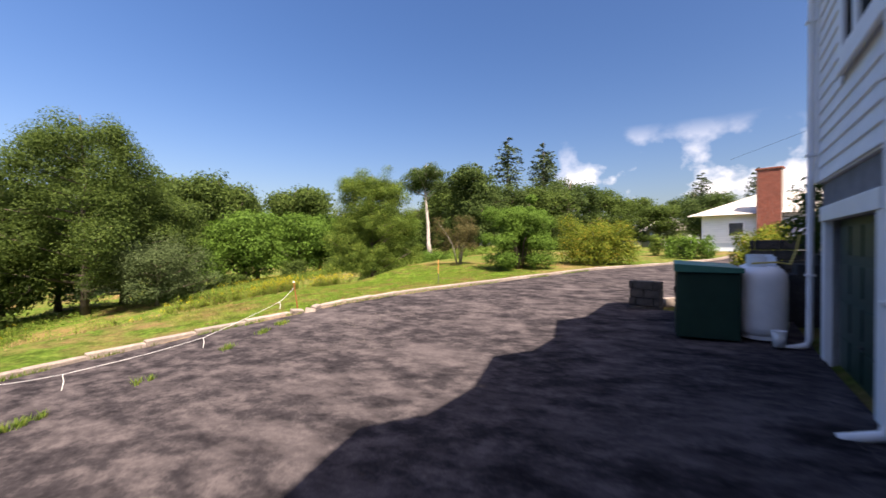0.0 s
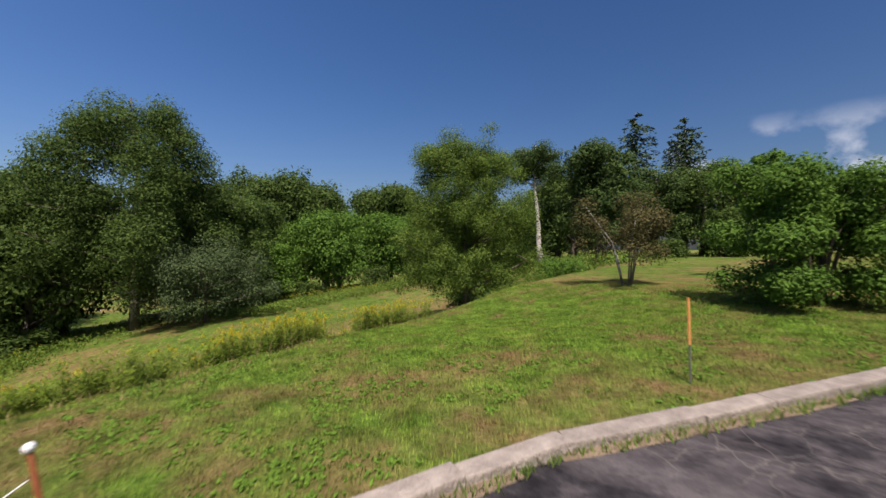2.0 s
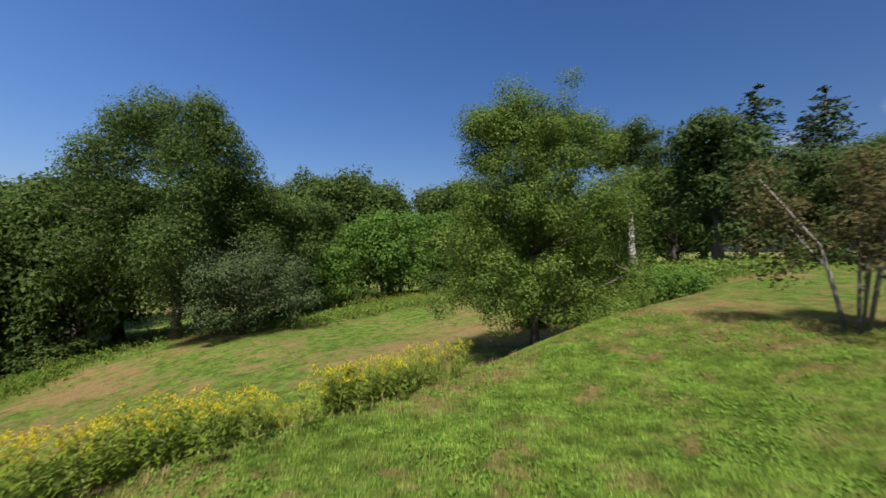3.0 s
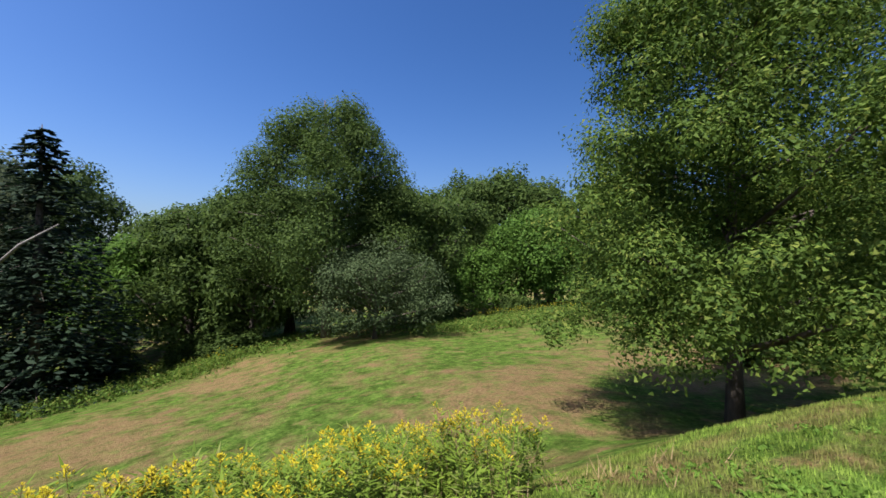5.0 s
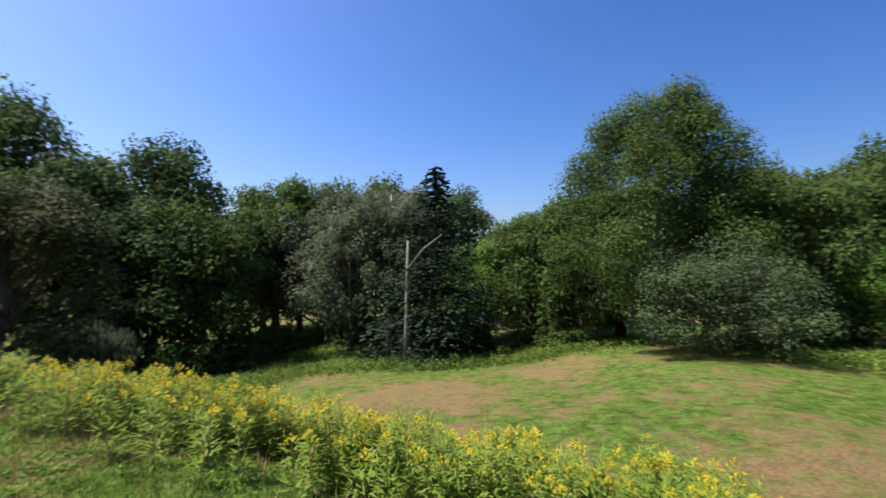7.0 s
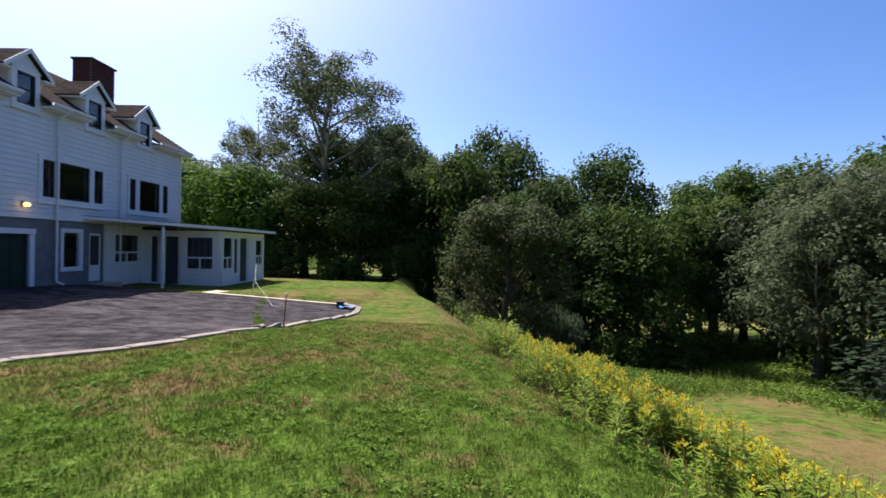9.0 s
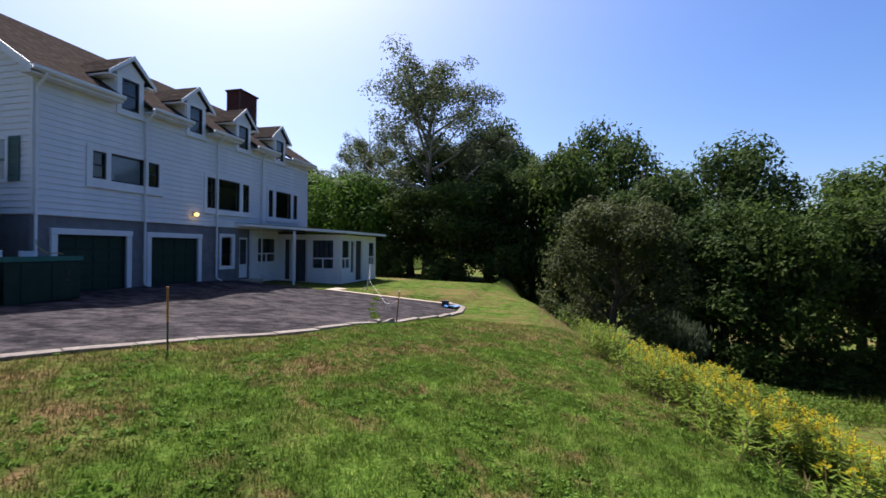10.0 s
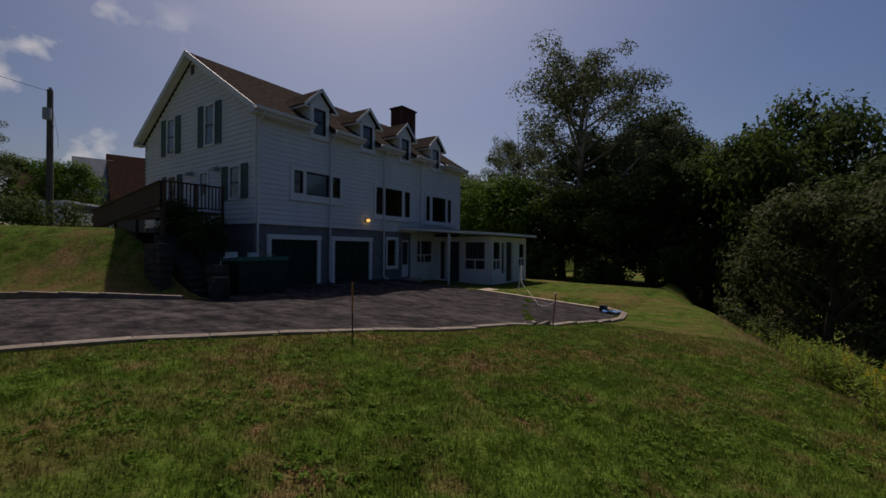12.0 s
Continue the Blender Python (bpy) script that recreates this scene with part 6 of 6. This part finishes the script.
# rough growth along the wood's foot and on the bank
pts = []
for cx_, cy_, r, n in ((-55, 2, 5, 900), (-52, -8, 5, 900), (-48, -16, 5, 1000), (-42, -20, 5, 1000), (-36, -19, 4.5, 900), (-30, -18, 4, 800), (-52, 22, 4, 700), (-52, 30, 5, 800), (-44, 38, 5, 700), (-34, 38, 4, 600), (-26, 27, 2.4, 600), (-24, 33, 3, 500), (-21, -14, 2.5, 500), (-30, 45, 5, 500)):
    n = n * 3 // 2
    pts.append(np.stack([cx_ + rng.normal(size=n) * r * 0.7, cy_ + rng.normal(size=n) * r * 0.7], 1))
pts = np.vstack(pts)
v, f = leaves(rng, np.stack([pts[:, 0], pts[:, 1], ground_z(pts[:, 0], pts[:, 1]) + 0.3], 1), 0.3 + 0.25 * rng.random(len(pts)), len(pts) * 11, 0.17, 0.95, 0.1, plain=True)
tagged(raw("rough_weeds", v, f, WEED), "knee-high rough green weeds along the wood", "weeds", kind="stuff")
y = rng.uniform(-12, 12, 350)
x = np.interp(y, [-13, -9, 0, 5, 9, 12], [-15.6, -16.2, -17.8, -18.9, -19.7, -20.4]) + rng.normal(size=350) * 0.5
xy = np.stack([x, y], 1)
v, f = tufts(rng, xy, np.full(len(xy), 0.13), 6, 0.006, 0.8)
tagged(raw("dry_grass", v, f, STRAW), "long straw-coloured grass at the bank's top", "grass", kind="stuff")
# weeds along the kerb's foot and in the yard's long crack
pts = []
for y in np.arange(-7.4, 14, 0.045):
    if noise.noise((y * 0.9, 0.3, 2.0)) > -0.1:
        pts.append((float(kerb_x(y)) + 0.17 + abs(rng.normal()) * 0.05, y))
crack = [((-12.5, -0.2), (-10.9, -3.0)), ((-10.9, -3.0), (-9.6, -5.6)), ((-9.6, -5.6), (-8.6, -8.2))]
for a, b in crack:
    for i in range(160):
        u = rng.random()
        if noise.noise((u * 5, a[0], 5.0)) > 0.18:
            pts.append((a[0] + (b[0] - a[0]) * u + rng.normal() * 0.06, a[1] + (b[1] - a[1]) * u + rng.normal() * 0.06))
pts = np.array(pts)
v, f = tufts(rng, pts, np.full(len(pts), 0.11), 7, 0.008, 0.7)
v[:, 2] += np.repeat(np.repeat(asphalt_z(pts[:, 0], pts[:, 1]) - ground_z(pts[:, 0], pts[:, 1]), 7), 3)
tagged(raw("kerb_weeds", v, f, WEED), "small weeds in asphalt cracks and along kerbs", "weeds", kind="stuff")
# sandy debris that has gathered along the kerb
bm = bmesh.new()
for y0, y1 in ((-1.8, -0.4), (0.3, 2.6), (3.0, 6.0), (-5.5, -3.4)):
    n = 14
    L, R = [], []
    for i in range(n + 1):
        y = y0 + (y1 - y0) * i / n
        x = float(kerb_x(y)) + 0.08
        z = yard_z(x, y)
        wd = 0.12 + 0.22 * abs(noise.noise((y * 1.7, 4.0, 0))) * math.sin(math.pi * i / n)
        L.append(bm.verts.new((x, y, z + 0.035)))
        R.append(bm.verts.new((x + wd + 0.05, y, yard_z(x + wd, y) + 0.002)))
    for i in range(n):
        bm.faces.new((L[i], R[i], R[i + 1], L[i + 1]))
tagged(part("kerb_debris", bm, EARTH), "sandy tan debris gathered along the kerb", "debris", kind="stuff")

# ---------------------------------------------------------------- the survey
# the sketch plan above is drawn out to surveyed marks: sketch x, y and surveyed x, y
MARKS = [(-53.5, 11.0, -45.3, 3.9), (-46.6, 14.0, -40.5, 7.3), (-29.9, 41.4, -29.4, 31.2), (-14.9, 15.6, -14.1, 12.2), (-23.6, 17.9, -21.8, 13.2), (-10.95, 5.28, -9.98, 4.54),
         (-12.4, -0.1, -11.0, -0.5), (-36.5, 1.5, -30.0, -2.7), (-51.5, -7.8, -40.4, -10.5), (-48.3, -8.6, -37.5, -9.8), (-99.0, 59.0, -71.6, 30.5), (-26.5, 89.0, -33.6, 80.9),
         (4.9, 36.6, 0.5, 32.6), (-1.5, 66.0, -7.8, 57.1), (-5.9, 14.0, -6.4, 12.4), (-16.5, 9.9, -15.4, 8.6)]
# places that lie as sketched, but for the common measure
TRUE = [(-24, -19.5), (-2.6, -38), (-33, -33), (0, 0), (-12.5, -8.4), (30, 0), (0, -16), (-18, -9), (8, -30), (2, 5)]
# heights at some of the marks: x, y, measure, rise
RISE = [(0, 0, 1, 0), (-1.6, 0.8, 1, 0.2), (0, -14, 1, 0), (5, 8, 1, 0), (30, 0, 1, 0), (-12.4, -0.1, 0.88, 0.28), (-10.9, 5.3, 0.9, 0.16), (-16.5, 9.9, 0.88, -0.12), (-46.6, 14, 0.86, 0.45), (-23.6, 17.9, 0.86, 0.35),
        (-14.9, 15.6, 0.88, 0.35), (-29.9, 41.4, 0.86, 0.6), (-36.5, 1.5, 0.86, 0.2), (-51.5, -7.8, 0.86, 0.25), (-12.5, -8.4, 0.92, 0.02), (-18, -9, 0.92, 0.1), (-24, -19.5, 0.92, 0.3), (0, -38, 0.92, 0.35), (4.9, 36.6, 0.88, 0.5)]


def nearness(x, y, mx, my):
    w = 1.0 / ((x[:, None] - mx) ** 2 + (y[:, None] - my) ** 2 + 20.0) ** 1.7
    return w / w.sum(1)[:, None]


def surveyed(p):
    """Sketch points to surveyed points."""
    p = np.asarray(p, float)
    x, y = p[:, 0], p[:, 1]
    bx, by = 0.92 * x - 0.35, 0.92 * y
    m = np.array(MARKS)
    t = np.array(TRUE, float)
    w = nearness(x, y, np.r_[m[:, 0], t[:, 0]], np.r_[m[:, 1], t[:, 1]])[:, :len(m)]
    reach = np.clip(1.6 - np.hypot(x, y) / 400, 0, 1)
    r = np.array(RISE, float)
    u = nearness(x, y, r[:, 0], r[:, 1])
    sx = bx + reach * (w @ (m[:, 2] - 0.92 * m[:, 0] + 0.35))
    sy = by + reach * (w @ (m[:, 3] - 0.92 * m[:, 1]))
    # a shallow hollow in the lawn
    hollow = 0.15 * np.exp(-((sx + 15.4) ** 2 + (sy - 7.5) ** 2) / (2 * 1.9 ** 2))
    return np.stack([sx, sy, p[:, 2] * (u @ r[:, 2]) + u @ r[:, 3] - hollow], 1)


HOUSE_THINGS = {"house": 0.92, "porch": 0.92, "deck": 0.95, "ramp": 0.95}
for ob in [o for o in scene.objects if o.parent is None and o.type in {"MESH", "EMPTY"}]:
    name = ob.name.split(".")[0]
    at = ob.matrix_basis.translation.copy()
    if name in HOUSE_THINGS and at.length < 1.0:
        ob.matrix_basis = Matrix.Translation((-0.08, 0, 0)) @ Matrix.Diagonal((1, HOUSE_THINGS[name], 1, 1)) @ ob.matrix_basis
    elif at.length > 0.001:
        near_house = at.x > -3 and -6 < at.y < 8
        to = Vector(surveyed([at])[0])
        if near_house:
            to = Vector((at.x - 0.1, at.y * 0.95 + (0.75 if at.x < -0.2 else 0.0), at.z + 0.14))
        size = 1.0 if near_house else 0.95 if at.x > 8 and at.y < 20 else 0.92 if at.y < -18 else 0.86 if name not in {"marker_stake"} else 0.92
        ob.matrix_basis = Matrix.Translation(to) @ Matrix.Scale(size, 4) @ Matrix.Translation(-at) @ ob.matrix_basis
    else:
        # drawn straight onto the plan: its points, or the points of its pieces, are moved
        for piece in [ob] + list(ob.children):
            if piece.type == "MESH":
                if piece.matrix_basis.translation.length > 0.001:
                    c = piece.matrix_basis.translation
                    d = (piece.matrix_basis.to_3x3() @ Vector((1, 0, 0))) * 0.5
                    a, b, mid = (Vector(v) for v in surveyed([c - d, c + d, c]))
                    turn = math.atan2(b.y - a.y, b.x - a.x) - math.atan2(d.y, d.x)
                    if name == "retaining_wall":
                        piece.matrix_basis = Matrix.Translation((-0.2, 0.1, 0.12)) @ piece.matrix_basis
                    else:
                        piece.matrix_basis = Matrix.Translation(mid) @ Matrix.Rotation(turn, 4, "Z") @ Matrix.Translation(-c) @ piece.matrix_basis @ Matrix.Diagonal(((b - a).length + 0.01, 0.9, 0.95, 1))
                else:
                    co = np.empty(len(piece.data.vertices) * 3)
                    piece.data.vertices.foreach_get("co", co)
                    piece.data.vertices.foreach_set("co", surveyed(co.reshape(-1, 3)).ravel())
                    piece.data.update()

# the whole place at the walk's scale
for ob in [o for o in scene.objects if o.parent is None and o.type in {"MESH", "EMPTY"}]:
    ob.matrix_basis = Matrix.Scale(S, 4) @ ob.matrix_basis
